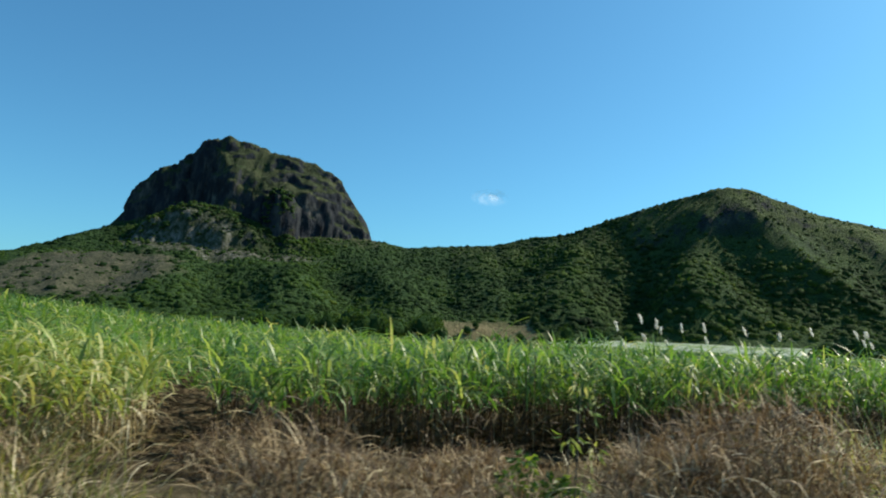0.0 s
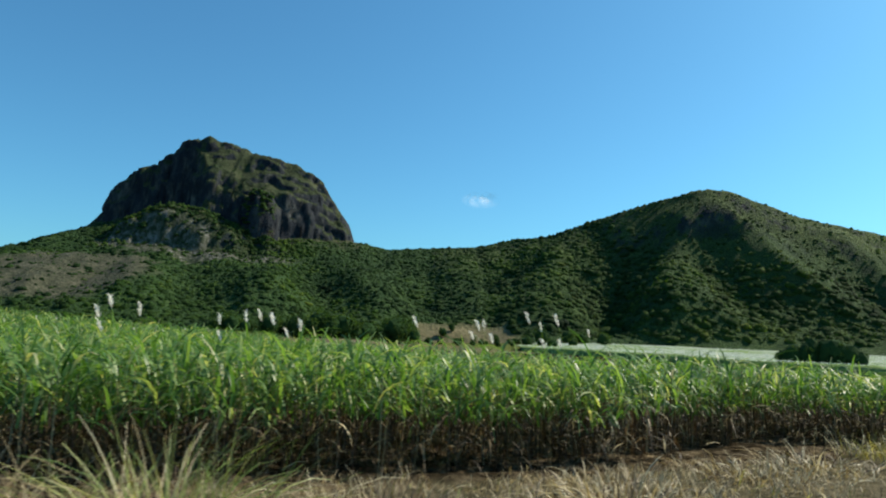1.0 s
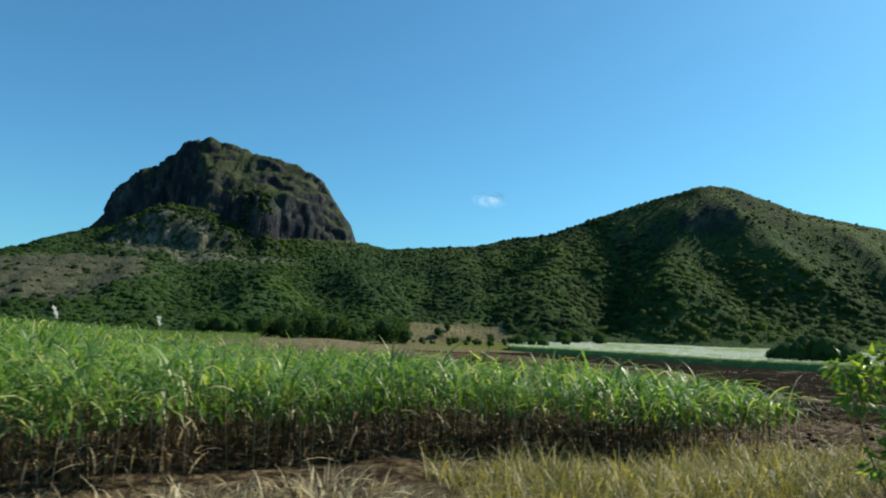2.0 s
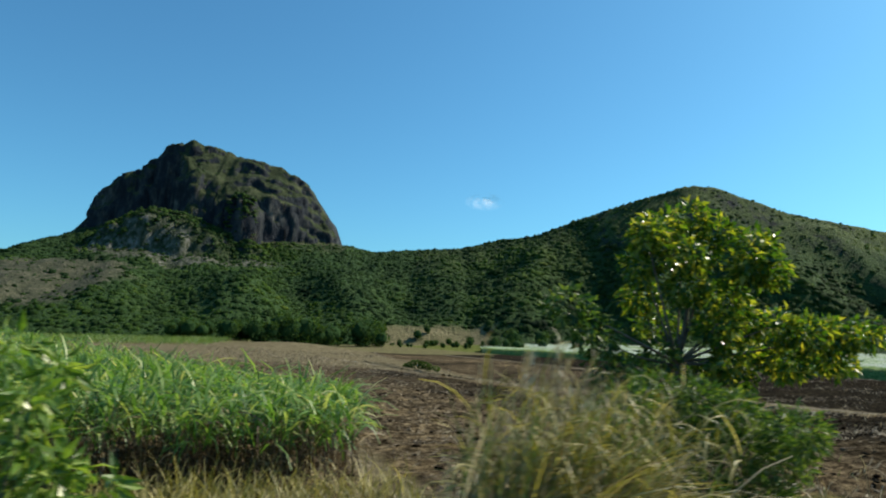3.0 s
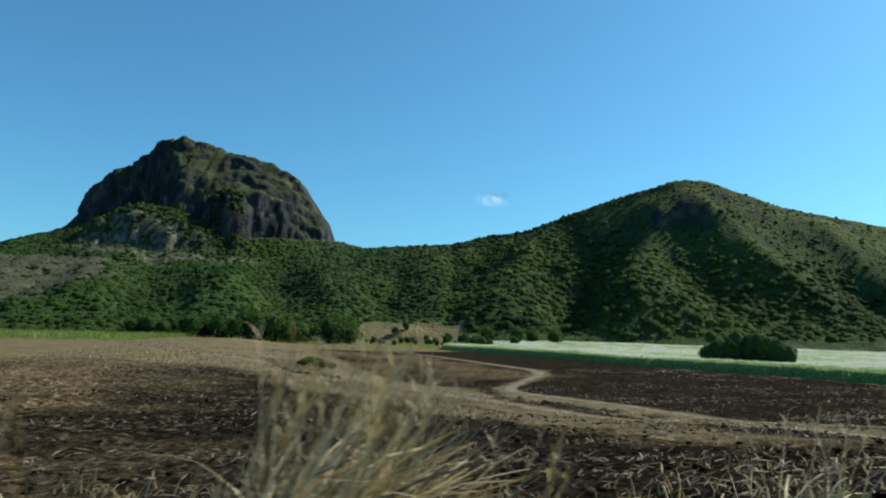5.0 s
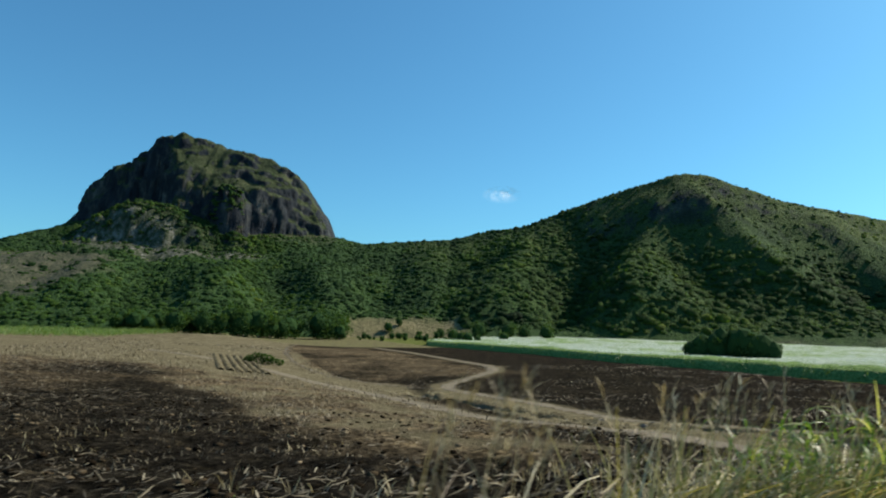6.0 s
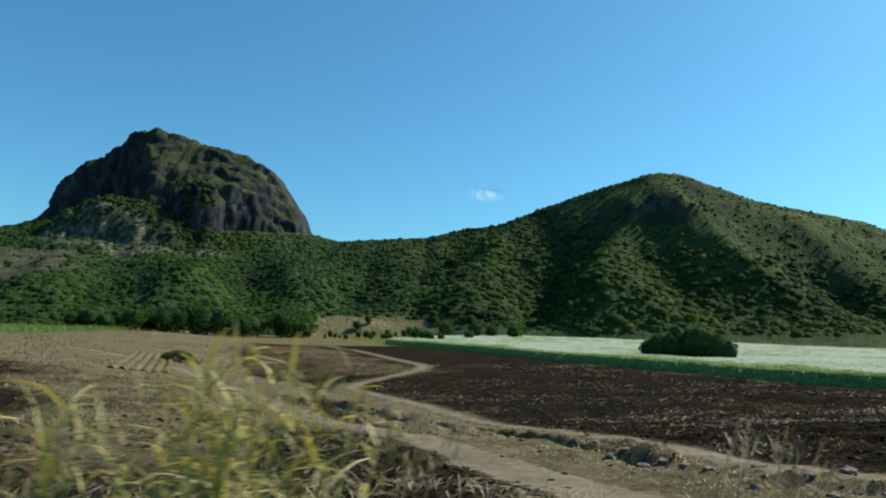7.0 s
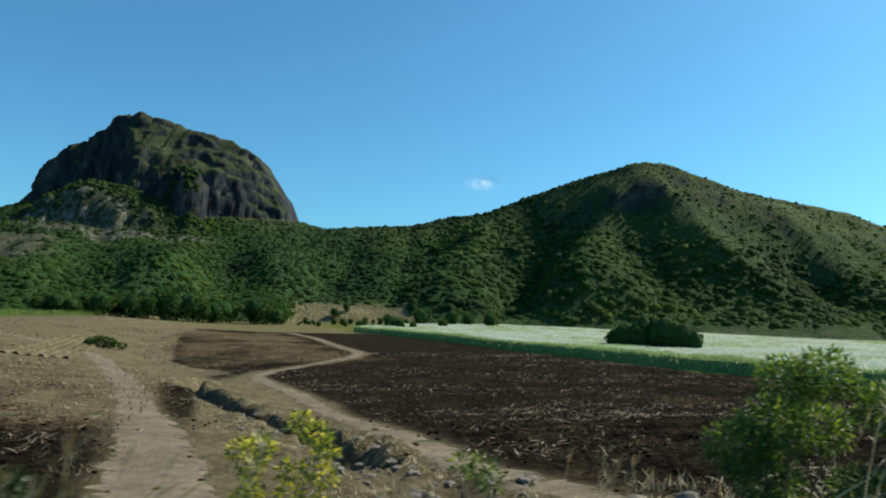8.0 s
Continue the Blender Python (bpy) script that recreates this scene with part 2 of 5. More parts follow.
def bump(nt, bsdf, height, strength, dist):
    b = node(nt, "ShaderNodeBump", Strength=strength, Distance=dist)
    nt.links.new(height, b.inputs["Height"])
    nt.links.new(b.outputs["Normal"], bsdf.inputs["Normal"])


def leaf_material(name, stops, through=0.35, rough=0.45, glow=(1.25, 1.25, 0.55), patch=0.35, spec=0.45):
    """Leaves and blades: a colour of its own for each, gloss, and light that comes through."""
    m, nt, p = material(name)
    g = nt.nodes.new("ShaderNodeNewGeometry")
    col = ramp(nt, g.outputs["Random Per Island"], stops)
    n = noise_at(nt, 0.12 if patch < 0.5 else 0.03, 3)
    col = mixc(nt, patch, col, mixc(nt, 1.0, col, ramp(nt, n, [(0.3, (0.55, 0.6, 0.5)), (0.7, (1.35, 1.25, 1.1))]), "MULTIPLY"))
    nt.links.new(col, p.inputs["Base Color"])
    p.inputs["Roughness"].default_value = rough
    p.inputs["Specular IOR Level"].default_value = spec
    tr = nt.nodes.new("ShaderNodeBsdfTranslucent")
    nt.links.new(mixc(nt, 1.0, col, glow, "MULTIPLY"), tr.inputs["Color"])
    mx = nt.nodes.new("ShaderNodeMixShader")
    mx.inputs[0].default_value = through
    out = nt.nodes["Material Output"]
    nt.links.new(p.outputs[0], mx.inputs[1])
    nt.links.new(tr.outputs[0], mx.inputs[2])
    nt.links.new(mx.outputs[0], out.inputs["Surface"])
    return m


def ground_material():
    m, nt, p = material("field ground")
    at = nt.nodes.new("ShaderNodeAttribute")
    at.attribute_name = "cover"
    sep = nt.nodes.new("ShaderNodeSeparateColor")
    nt.links.new(at.outputs["Color"], sep.inputs[0])
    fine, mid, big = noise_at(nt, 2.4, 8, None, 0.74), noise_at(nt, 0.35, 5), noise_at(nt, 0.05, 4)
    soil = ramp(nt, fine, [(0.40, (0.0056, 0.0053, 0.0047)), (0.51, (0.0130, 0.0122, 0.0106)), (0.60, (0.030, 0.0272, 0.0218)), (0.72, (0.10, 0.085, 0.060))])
    # browner strawy soil, lightened further to put haze into its colour
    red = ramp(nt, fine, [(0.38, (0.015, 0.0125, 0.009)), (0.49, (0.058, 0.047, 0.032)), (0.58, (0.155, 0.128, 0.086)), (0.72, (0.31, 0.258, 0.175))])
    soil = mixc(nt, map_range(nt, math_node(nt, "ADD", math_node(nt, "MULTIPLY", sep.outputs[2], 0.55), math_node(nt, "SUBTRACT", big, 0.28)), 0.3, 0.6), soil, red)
    tan = ramp(nt, mixc(nt, 0.35, fine, mid), [(0.34, (0.040, 0.034, 0.020)), (0.48, (0.110, 0.094, 0.057)), (0.6, (0.195, 0.168, 0.108)), (0.72, (0.34, 0.30, 0.21))])
    grass = ramp(nt, mixc(nt, 0.5, fine, mid), [(0.3, (0.035, 0.05, 0.014)), (0.5, (0.085, 0.105, 0.03)), (0.7, (0.20, 0.18, 0.075))])
    edge = math_node(nt, "MULTIPLY", math_node(nt, "SUBTRACT", mid, 0.5), 0.9)
    patchy = math_node(nt, "MULTIPLY", math_node(nt, "SUBTRACT", mixc(nt, 0.6, mid, fine), 0.5), 1.9)
    fr = map_range(nt, math_node(nt, "ADD", sep.outputs[0], patchy), 0.3, 0.7)
    fg = map_range(nt, math_node(nt, "ADD", sep.outputs[1], edge), 0.35, 0.65)
    g = nt.nodes.new("ShaderNodeNewGeometry")
    mp = nt.nodes.new("ShaderNodeMapping")
    mp.inputs["Rotation"].default_value = (0, 0, -0.34)
    mp.inputs["Scale"].default_value = (0.8, 1.2, 1.0)
    nt.links.new(g.outputs["Position"], mp.inputs["Vector"])
    mats = map_range(nt, noise_at(nt, 2.8, 6, mp.outputs[0], 0.75), 0.54, 0.61)
    litter = ramp(nt, noise_at(nt, 7.0, 4), [(0.3, (0.035, 0.029, 0.018)), (0.5, (0.085, 0.070, 0.044)), (0.7, (0.165, 0.138, 0.09))])
    soil = mixc(nt, math_node(nt, "MULTIPLY", mats, math_node(nt, "ADD", math_node(nt, "MULTIPLY", sep.outputs[2], 0.58), 0.16)), soil, litter)
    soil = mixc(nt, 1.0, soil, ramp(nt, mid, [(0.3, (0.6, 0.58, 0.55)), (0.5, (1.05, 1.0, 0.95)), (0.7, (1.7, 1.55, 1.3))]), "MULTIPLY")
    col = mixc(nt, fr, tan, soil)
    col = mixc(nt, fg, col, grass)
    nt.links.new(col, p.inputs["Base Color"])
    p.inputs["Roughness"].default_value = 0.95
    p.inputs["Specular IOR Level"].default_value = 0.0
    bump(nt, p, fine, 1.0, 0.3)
    return m


def track_material():
    m, nt, p = material("dry dirt")
    col = ramp(nt, mixc(nt, 0.5, noise_at(nt, 2.5, 6), noise_at(nt, 0.4, 3)), [(0.3, (0.072, 0.059, 0.042)), (0.5, (0.138, 0.115, 0.081)), (0.7, (0.225, 0.192, 0.138))])
    nt.links.new(col, p.inputs["Base Color"])
    p.inputs["Roughness"].default_value = 0.95
    p.inputs["Specular IOR Level"].default_value = 0.1
    bump(nt, p, noise_at(nt, 6, 5), 0.6, 0.1)
    at = nt.nodes.new("ShaderNodeAttribute")
    at.attribute_name = "wear"
    worn = math_node(nt, "ADD", at.outputs["Fac"], math_node(nt, "MULTIPLY", math_node(nt, "SUBTRACT", noise_at(nt, 1.1, 6, None, 0.7), 0.5), 2.2))
    mx = nt.nodes.new("ShaderNodeMixShader")
    nt.links.new(map_range(nt, worn, 0.05, 0.45), mx.inputs[0])
    nt.links.new(nt.nodes.new("ShaderNodeBsdfTransparent").outputs[0], mx.inputs[1])
    nt.links.new(p.outputs[0], mx.inputs[2])
    nt.links.new(mx.outputs[0], nt.nodes["Material Output"].inputs["Surface"])
    return m


def mountain_material(name, grassy, cover):
    m, nt, p = material(name)
    g = nt.nodes.new("ShaderNodeNewGeometry")
    xyz = nt.nodes.new("ShaderNodeSeparateXYZ")
    nt.links.new(g.outputs["Normal"], xyz.inputs[0])
    mp = nt.nodes.new("ShaderNodeMapping")
    mp.inputs["Scale"].default_value = (1, 1, 0.45)
    nt.links.new(g.outputs["Position"], mp.inputs["Vector"])
    streak = noise_at(nt, 0.09, 7, mp.outputs[0], 0.65)
    grain = noise_at(nt, 0.5, 6)
    big = noise_at(nt, 0.018, 4)
    rock = ramp(nt, streak, [(0.30, (0.010, 0.013, 0.019)), (0.5, (0.024, 0.029, 0.036)), (0.6, (0.055, 0.058, 0.057)), (0.74, (0.15, 0.145, 0.13))])
    scrub = ramp(nt, mixc(nt, 0.5, grain, noise_at(nt, 0.06, 5)), cover)
    lay = math_node(nt, "ADD", xyz.outputs[2], math_node(nt, "MULTIPLY", math_node(nt, "SUBTRACT", mixc(nt, 0.45, streak, big), 0.5), 1.9))
    f = map_range(nt, lay, *grassy)
    at = nt.nodes.new("ShaderNodeAttribute")
    at.attribute_name = "dry"
    # dry grass and stone, and the brown haze painted onto the left slope
    dry = ramp(nt, mixc(nt, 0.5, streak, grain), [(0.35, (0.022, 0.030, 0.017)), (0.5, (0.058, 0.062, 0.038)), (0.66, (0.125, 0.118, 0.084))])
    wood = nt.nodes.new("ShaderNodeAttribute")
    wood.attribute_name = "wood"
    under = ramp(nt, mixc(nt, 0.5, grain, streak), [(0.32, (0.011, 0.027, 0.010)), (0.5, (0.027, 0.056, 0.017)), (0.68, (0.056, 0.092, 0.027))])
    cover_col = mixc(nt, wood.outputs["Fac"], mixc(nt, f, rock, scrub), under)
    col = mixc(nt, at.outputs["Fac"], cover_col, dry)
    band = nt.nodes.new("ShaderNodeAttribute")
    band.attribute_name = "crag"
    split = noise_at(nt, 0.22, 6, mp.outputs[0], 0.7)
    pale = ramp(nt, split, [(0.36, (0.018, 0.030, 0.014)), (0.48, (0.048, 0.058, 0.034)), (0.58, (0.115, 0.115, 0.095)), (0.70, (0.21, 0.20, 0.18))])
    col = mixc(nt, band.outputs["Fac"], col, pale)
    hay = nt.nodes.new("ShaderNodeAttribute")
    hay.attribute_name = "straw"
    straw = ramp(nt, mixc(nt, 0.5, grain, noise_at(nt, 0.12, 4)), [(0.34, (0.060, 0.066, 0.030)), (0.5, (0.135, 0.120, 0.062)), (0.66, (0.215, 0.185, 0.105))])
    nt.links.new(mixc(nt, hay.outputs["Fac"], col, straw), p.inputs["Base Color"])
    p.inputs["Roughness"].default_value = 0.95
    p.inputs["Specular IOR Level"].default_value = 0.1
    bump(nt, p, mixc(nt, 0.5, streak, grain), 1.0, 4.0)
    return m


def canopy_material(name, stops):
    """Crowns: each has a tone of its own, leaves vary round it."""
    m, nt, p = material(name)
    g = nt.nodes.new("ShaderNodeNewGeometry")
    at = nt.nodes.new("ShaderNodeAttribute")
    at.attribute_name = "tone"
    col = ramp(nt, mixc(nt, 0.22, at.outputs["Fac"], g.outputs["Random Per Island"]), stops)
    big = noise_at(nt, 0.014, 4)
    col = mixc(nt, 1.0, col, ramp(nt, big, [(0.36, (0.55, 0.66, 0.66)), (0.5, (0.95, 0.98, 0.95)), (0.64, (1.75, 1.55, 0.85))]), "MULTIPLY")
    leafy = noise_at(nt, 0.75, 5, None, 0.72)
    col = mixc(nt, 1.0, col, ramp(nt, leafy, [(0.34, (0.52, 0.60, 0.54)), (0.5, (0.86, 0.95, 0.88)), (0.66, (1.25, 1.28, 1.02))]), "MULTIPLY")
    nt.links.new(col, p.inputs["Base Color"])
    p.inputs["Roughness"].default_value = 0.8
    p.inputs["Specular IOR Level"].default_value = 0.15
    bump(nt, p, leafy, 1.0, 2.0)
    tr = nt.nodes.new("ShaderNodeBsdfTranslucent")
    nt.links.new(mixc(nt, 1.0, col, (1.3, 1.35, 0.7), "MULTIPLY"), tr.inputs["Color"])
    mx = nt.nodes.new("ShaderNodeMixShader")
    mx.inputs[0].default_value = 0.48
    nt.links.new(p.outputs[0], mx.inputs[1])
    nt.links.new(tr.outputs[0], mx.inputs[2])
    nt.links.new(mx.outputs[0], nt.nodes["Material Output"].inputs["Surface"])
    return m


MAT_GROUND = ground_material()
MAT_TRACK = track_material()
MAT_ROCK = mountain_material("basalt and scrub", (0.38, 0.56), [(0.30, (0.011, 0.019, 0.009)), (0.48, (0.030, 0.042, 0.019)), (0.60, (0.066, 0.074, 0.038)), (0.74, (0.135, 0.130, 0.080))])
MAT_HILL = mountain_material("scrubby hillside", (0.50, 0.74), [(0.30, (0.010, 0.022, 0.008)), (0.48, (0.034, 0.056, 0.017)), (0.58, (0.066, 0.092, 0.027)), (0.72, (0.125, 0.135, 0.046))])
GREENS = [(0.0, (0.018, 0.044, 0.017)), (0.35, (0.031, 0.069, 0.022)), (0.7, (0.050, 0.099, 0.027)), (0.9, (0.076, 0.124, 0.034)), (1.0, (0.115, 0.150, 0.044))]
MAT_CANOPY = canopy_material("forest canopy", GREENS)


# ---- ground ----
def cover_masks(x, y):
    """Bare soil and green cover, 0..1."""
    u, v = uv_of(x, y)
    w = 3 * vnoise(u / 7, v / 7, 91)
    right_edge = cane_edge(v)
    soil = sm(-1, 1.5, v + 0.5 * w - np.interp(u, [43, 47, 51, 86, 91, 108, 114], [12, 9.5, 8.5, 8.5, 13, 13, 9.5])) * sm(0, 1.2, u - right_edge - 0.4) * (1 - sm(246, 256, v + 1.5 * w))
    tanzone = sm(84, 99, v + 2 * w - 0.35 * (np.minimum(u, 68) - 45) + 1.3 * np.maximum(u - 74, 0)) * (1 - sm(-2.5, 2.5, u - loop_edge(v) + 0.9 * w))
    soil = soil * (1 - tanzone * (0.85 + 0.15 * vnoise(u / 3, v / 25, 95)))
    paler = 0.72 * pale_belt(u, v + w)
    soil = soil * (1 - paler * (0.8 + 0.8 * vnoise(u / 2.6, v / 3.4, 96)))
    strip = np.minimum(line_distance(u, v, TRACK_LEFT), line_distance(u, v, TRACK_RIGHT))
    soil = soil * (1 - 0.8 * np.exp(-((strip / 2.4) ** 2)))
    soil = soil * (1 - sm(1.5, 3.5, 6.5 - np.abs(u - 100.0)) * (1 - sm(76, 96, v)) * 0.85)
    green = sm(215, 262, v + 2 * w) * 0.45 * (1 - np.exp(-(((u - 70) / 25) ** 4) - (((v - 240) / 38) ** 4))) + 0.9 * sm(-1.5, 1.5, u - silver_edge(v)) * sm(25, 40, v)
    soil = np.maximum(soil, (1 - sm(-0.6, 0.2, u - right_edge)) * sm(12.5, 14.0, v) * (1 - sm(130, 150, v)))
    green = np.maximum(green, sm(380, 450, v))
    green = np.maximum(green, (1 - sm(9, 13, v)) * (0.30 + 0.35 * vnoise(u / 2.5, v / 2.5, 97)))
    return soil, np.clip(green, 0, 1)


def pale_belt(u, v):
    """The browner belt of the field before the left track, 0..1."""
    return sm(12, 24, v) * sm(73, 85, u + 0.22 * (v - 20)) * (1 - 0.85 * sm(84, 88, u) * (1 - sm(36, 52, v))) * (1 - sm(90, 94, u))


def loop_edge(v):
    """The far dark field's western edge, along the looping track."""
    return np.interp(v, [60, 92, 98, 106, 120, 142, 175, 215, 240, 252], [94, 100, 101, 98, 92, 88, 89, 93.5, 99, 106])


def silver_edge(v):
    return np.interp(v, [20, 50, 75, 90, 140, 195, 265, 300], [210, 186, 176, 170, 164, 166, 156, 156])


def cane_edge(v):
    return np.interp(v, [0, 15, 24, 36, 55, 76, 92, 120], [39.2, 40.2, 41.2, 39.2, 34.5, 29, 22, 10])


def ground_sheet(x, y):
    u, v = uv_of(x, y)
    z = ground_z(x, y)
    soil, green = cover_masks(x, y)
    near = sm(3, 9, v) * (1 - sm(120, 200, v)) * sm(-45, -30, u) * (1 - sm(165, 180, u))
    lump = 1 - np.abs(vnoise(u / 1.3, v / 0.75, 11)) * 2.4
    z = z + near * soil * (0.09 * lump + 0.09 * vnoise(u / 0.9, v / 0.55, 14) + 0.07 * vnoise(u / 3.4, v / 1.7, 12))
    z = z + near * soil * 0.09 * vnoise(u / 0.62, v / 0.5, 15) * (1 - sm(40, 70, v))
    z = z + near * 0.05 * vnoise(u / 1.6, v / 1.6, 13)
    return z - 0.6 * sm(600, 1500, np.hypot(x, y))


def spread(*runs):
    out = [runs[0][0]]
    for a, b, step in runs:
        n = max(1, int(round((b - a) / step)))
        out += list(np.linspace(a, b, n + 1)[1:])
    return np.array(out)


us = spread((-3500, -600, 300), (-600, -60, 20), (-60, -30, 3), (-30, 40, 1.2), (40, 92, 0.55), (92, 108, 0.36), (108, 165, 0.7), (165, 420, 8), (420, 900, 40), (900, 4200, 300))
vs = spread((-3000, -60, 300), (-60, 3, 6), (3, 8, 0.7), (8, 34, 0.29), (34, 60, 0.45), (60, 100, 0.8), (100, 260, 2), (260, 440, 8), (440, 900, 40), (900, 4500, 300))
me = grid_mesh("ground", us, vs, ground_sheet)
co = np.empty(len(me.vertices) * 3, np.float32)
me.vertices.foreach_get("co", co)
co = co.reshape(-1, 3)
soil_m, green_m = cover_masks(co[:, 0].astype(float), co[:, 1].astype(float))
gu, gv = uv_of(co[:, 0].astype(float), co[:, 1].astype(float))
layer = me.attributes.new("cover", "FLOAT_COLOR", "POINT")
layer.data.foreach_set("color", np.stack([soil_m, green_m, np.maximum(1 - 0.7 * sm(46, 57, gu) - 0.3 * sm(58, 74, gu), np.maximum(0.75 * pale_belt(gu, gv), 0.6 * np.exp(-(((gu - 108) / 18) ** 4) - (((gv - 175) / 68) ** 4)))), 0 * soil_m + 1], 1).astype(np.float32).ravel())
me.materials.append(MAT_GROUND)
tagged(new("ground", me), "ploughed dark soil, dry straw and rough grass", "ground", kind="structure")


def track(name, pts, width, label, seed, worn):
    """A dirt track that lies on the ground along a line of the plan."""
    rows, across = [], 7
    for (a, b), (c, d) in zip(pts, pts[1:]):
        n = max(2, int(math.hypot(c - a, d - b) / 0.7))
        rows += [(a + (c - a) * i / n, b + (d - b) * i / n) for i in range(n)]
    rows.append(pts[-1])
    r = np.array(rows)
    for _ in range(170):
        r[1:-1] = 0.25 * r[:-2] + 0.5 * r[1:-1] + 0.25 * r[2:]
    t = np.gradient(r, axis=0)
    t /= np.linalg.norm(t, axis=1)[:, None]
    side = np.stack([-t[:, 1], t[:, 0]], 1)
    s = np.linspace(-1, 1, across)
    wid = width * (0.5 + 0.16 * vnoise(np.arange(len(r)) / 3.0, 0.5, seed))
    U = r[:, 0, None] + side[:, 0, None] * s * wid[:, None]
    V = r[:, 1, None] + side[:, 1, None] * s * wid[:, None]
    x, y = xy_of(U.ravel(), V.ravel())
    z = ground_sheet(x, y) + np.tile(0.045 - 0.10 * np.abs(s) ** 4, len(r)) + 0.02 * vnoise(U.ravel() * 2, V.ravel() * 2, seed)
    m2 = raw_mesh(name, np.stack([x, y, z], 1), quad_grid(across, len(r))[:, ::-1], True)
    layer = m2.attributes.new("wear", "FLOAT", "POINT")
    layer.data.foreach_set("value", np.tile(worn * (1 - s * s), len(r)).astype(np.float32))
    m2.materials.append(MAT_TRACK)
    return tagged(new(name, m2), label, "dirt track", kind="structure")


track("dirt_track", TRACK_LEFT, 3.6, "worn pale dirt track across the ploughed field", 3, 0.9)
track("dirt_track", TRACK_RIGHT, 2.9, "winding dirt track beside the dark ploughed field", 4, 0.65)
track("dirt_track", TRACK_LOOP, 1.9, "narrow pale dirt track rounding the dark field", 6, 0.3)

# ---- mountains ----
def dry_haze_slope(x, y):
    """Open slopes of dry grass and stone, 0..1; the left one also paints in haze."""
    d = 0.9 * np.exp(-(((x + 268) / 72) ** 4) - (((y - 520) / 62) ** 4)) + 0.45 * np.exp(-(((x - 238) / 16) ** 2) - (((y - 550) / 7) ** 2))
    d = d + 0.4 * sm(70, 100, x) * (1 - sm(330, 380, x)) * (1 - sm(414, 426, y))
    return np.clip(sm(0.25, 0.6, d + 0.30 * fbm(x / 18, y / 18, 3, 161)), 0, 1)


def crag(x, y):
    """The pale rock band below the knoll's wooded top, 0..1."""
    low = np.interp(x, [-290, -240, -190, -120, -95], [612, 592, 590, 606, 626])
    return sm(-302, -282, x) * (1 - sm(-118, -92, x)) * sm(-6, 6, y - low + 8 * vnoise(x / 12, y / 12, 164)) * (1 - sm(-5, 5, y - np.interp(x, [-290, -205, -160, -120], [640, 636, 616, 628]) + 5 * vnoise(x / 9, y / 9, 165)))


def meadow_cover(x, y):
    """The dry valley meadow between the two mountains, 0..1."""
    return np.clip(sm(0.25, 0.6, np.exp(-(((x - 36) / 42) ** 4) - (((y - 450) / 32) ** 4)) + 0.22 * fbm(x / 14, y / 14, 3, 166)), 0, 1)


for name, xs, mat, label, cat in (
    ("rocky_mountain", spread((-620, -360, 6), (-360, -60, 1.4), (-60, 20, 4)), MAT_ROCK, "steep dark basalt mountain with scrub on its ledges", "mountain"),
    ("wooded_hill", spread((20, 440, 3.2), (440, 620, 8)), MAT_HILL, "rounded green hill with scrub, grass and rock", "hill"),
):
    me = grid_mesh(name, xs, spread((385, 560, 5), (560, 640, 3), (640, 745, 1.25 if cat == "mountain" else 3), (745, 1000, 8)), hill_z)
    if cat == "mountain":
        roughen(me, lambda c: sm(-350, -335, c[:, 0]) * (1 - sm(-72, -62, c[:, 0])) * sm(640, 660, c[:, 1]) * (1 - sm(735, 750, c[:, 1])))
    co = np.empty(len(me.vertices) * 3, np.float32)
    me.vertices.foreach_get("co", co)
    co = co.reshape(-1, 3).astype(float)
    layer = me.attributes.new("dry", "FLOAT", "POINT")
    layer.data.foreach_set("value", dry_haze_slope(co[:, 0], co[:, 1]).astype(np.float32))
    layer = me.attributes.new("crag", "FLOAT", "POINT")
    layer.data.foreach_set("value", crag(co[:, 0], co[:, 1]).astype(np.float32))
    layer = me.attributes.new("straw", "FLOAT", "POINT")
    layer.data.foreach_set("value", meadow_cover(co[:, 0], co[:, 1]).astype(np.float32))
    layer = me.attributes.new("wood", "FLOAT", "POINT")
    front = np.where(co[:, 0] < 20, sm(0, 25, crest(co[:, 0], DOME_FRONT) - 22 - co[:, 1]) * (1 - 0.8 * sm(-300, -280, co[:, 0]) * (1 - sm(-130, -105, co[:, 0])) * sm(600, 612, co[:, 1])), 0.85 * (1 - sm(0.5, 0.85, co[:, 2] / np.maximum(crest(co[:, 0], SADDLE), 1))))
    layer.data.foreach_set("value", np.where(co[:, 0] > -60, np.maximum(front, 0.9 * (co[:, 0] < 20)), front).astype(np.float32))
    me.materials.append(mat)
    tagged(new(name, me), label, cat, kind="structure")


# ---- forest ----
def blob(level, seed, squash):
    bm = bmesh.new()
    bmesh.ops.create_icosphere(bm, subdivisions=level, radius=1)
    for ve in bm.verts:
        ve.co *= 1 + 0.4 * noise.noise(ve.co * 1.6 + Vector((seed * 7.1, 3.3, seed))) + 0.42 * noise.noise(ve.co * 4.3 + Vector((seed, 9, 2)))
        ve.co.z *= squash if ve.co.z > 0 else 0.6
    v = np.array([ve.co[:] for ve in bm.verts])
    f = np.array([[q.index for q in fa.verts] for fa in bm.faces])
    bm.free()
    return v, f


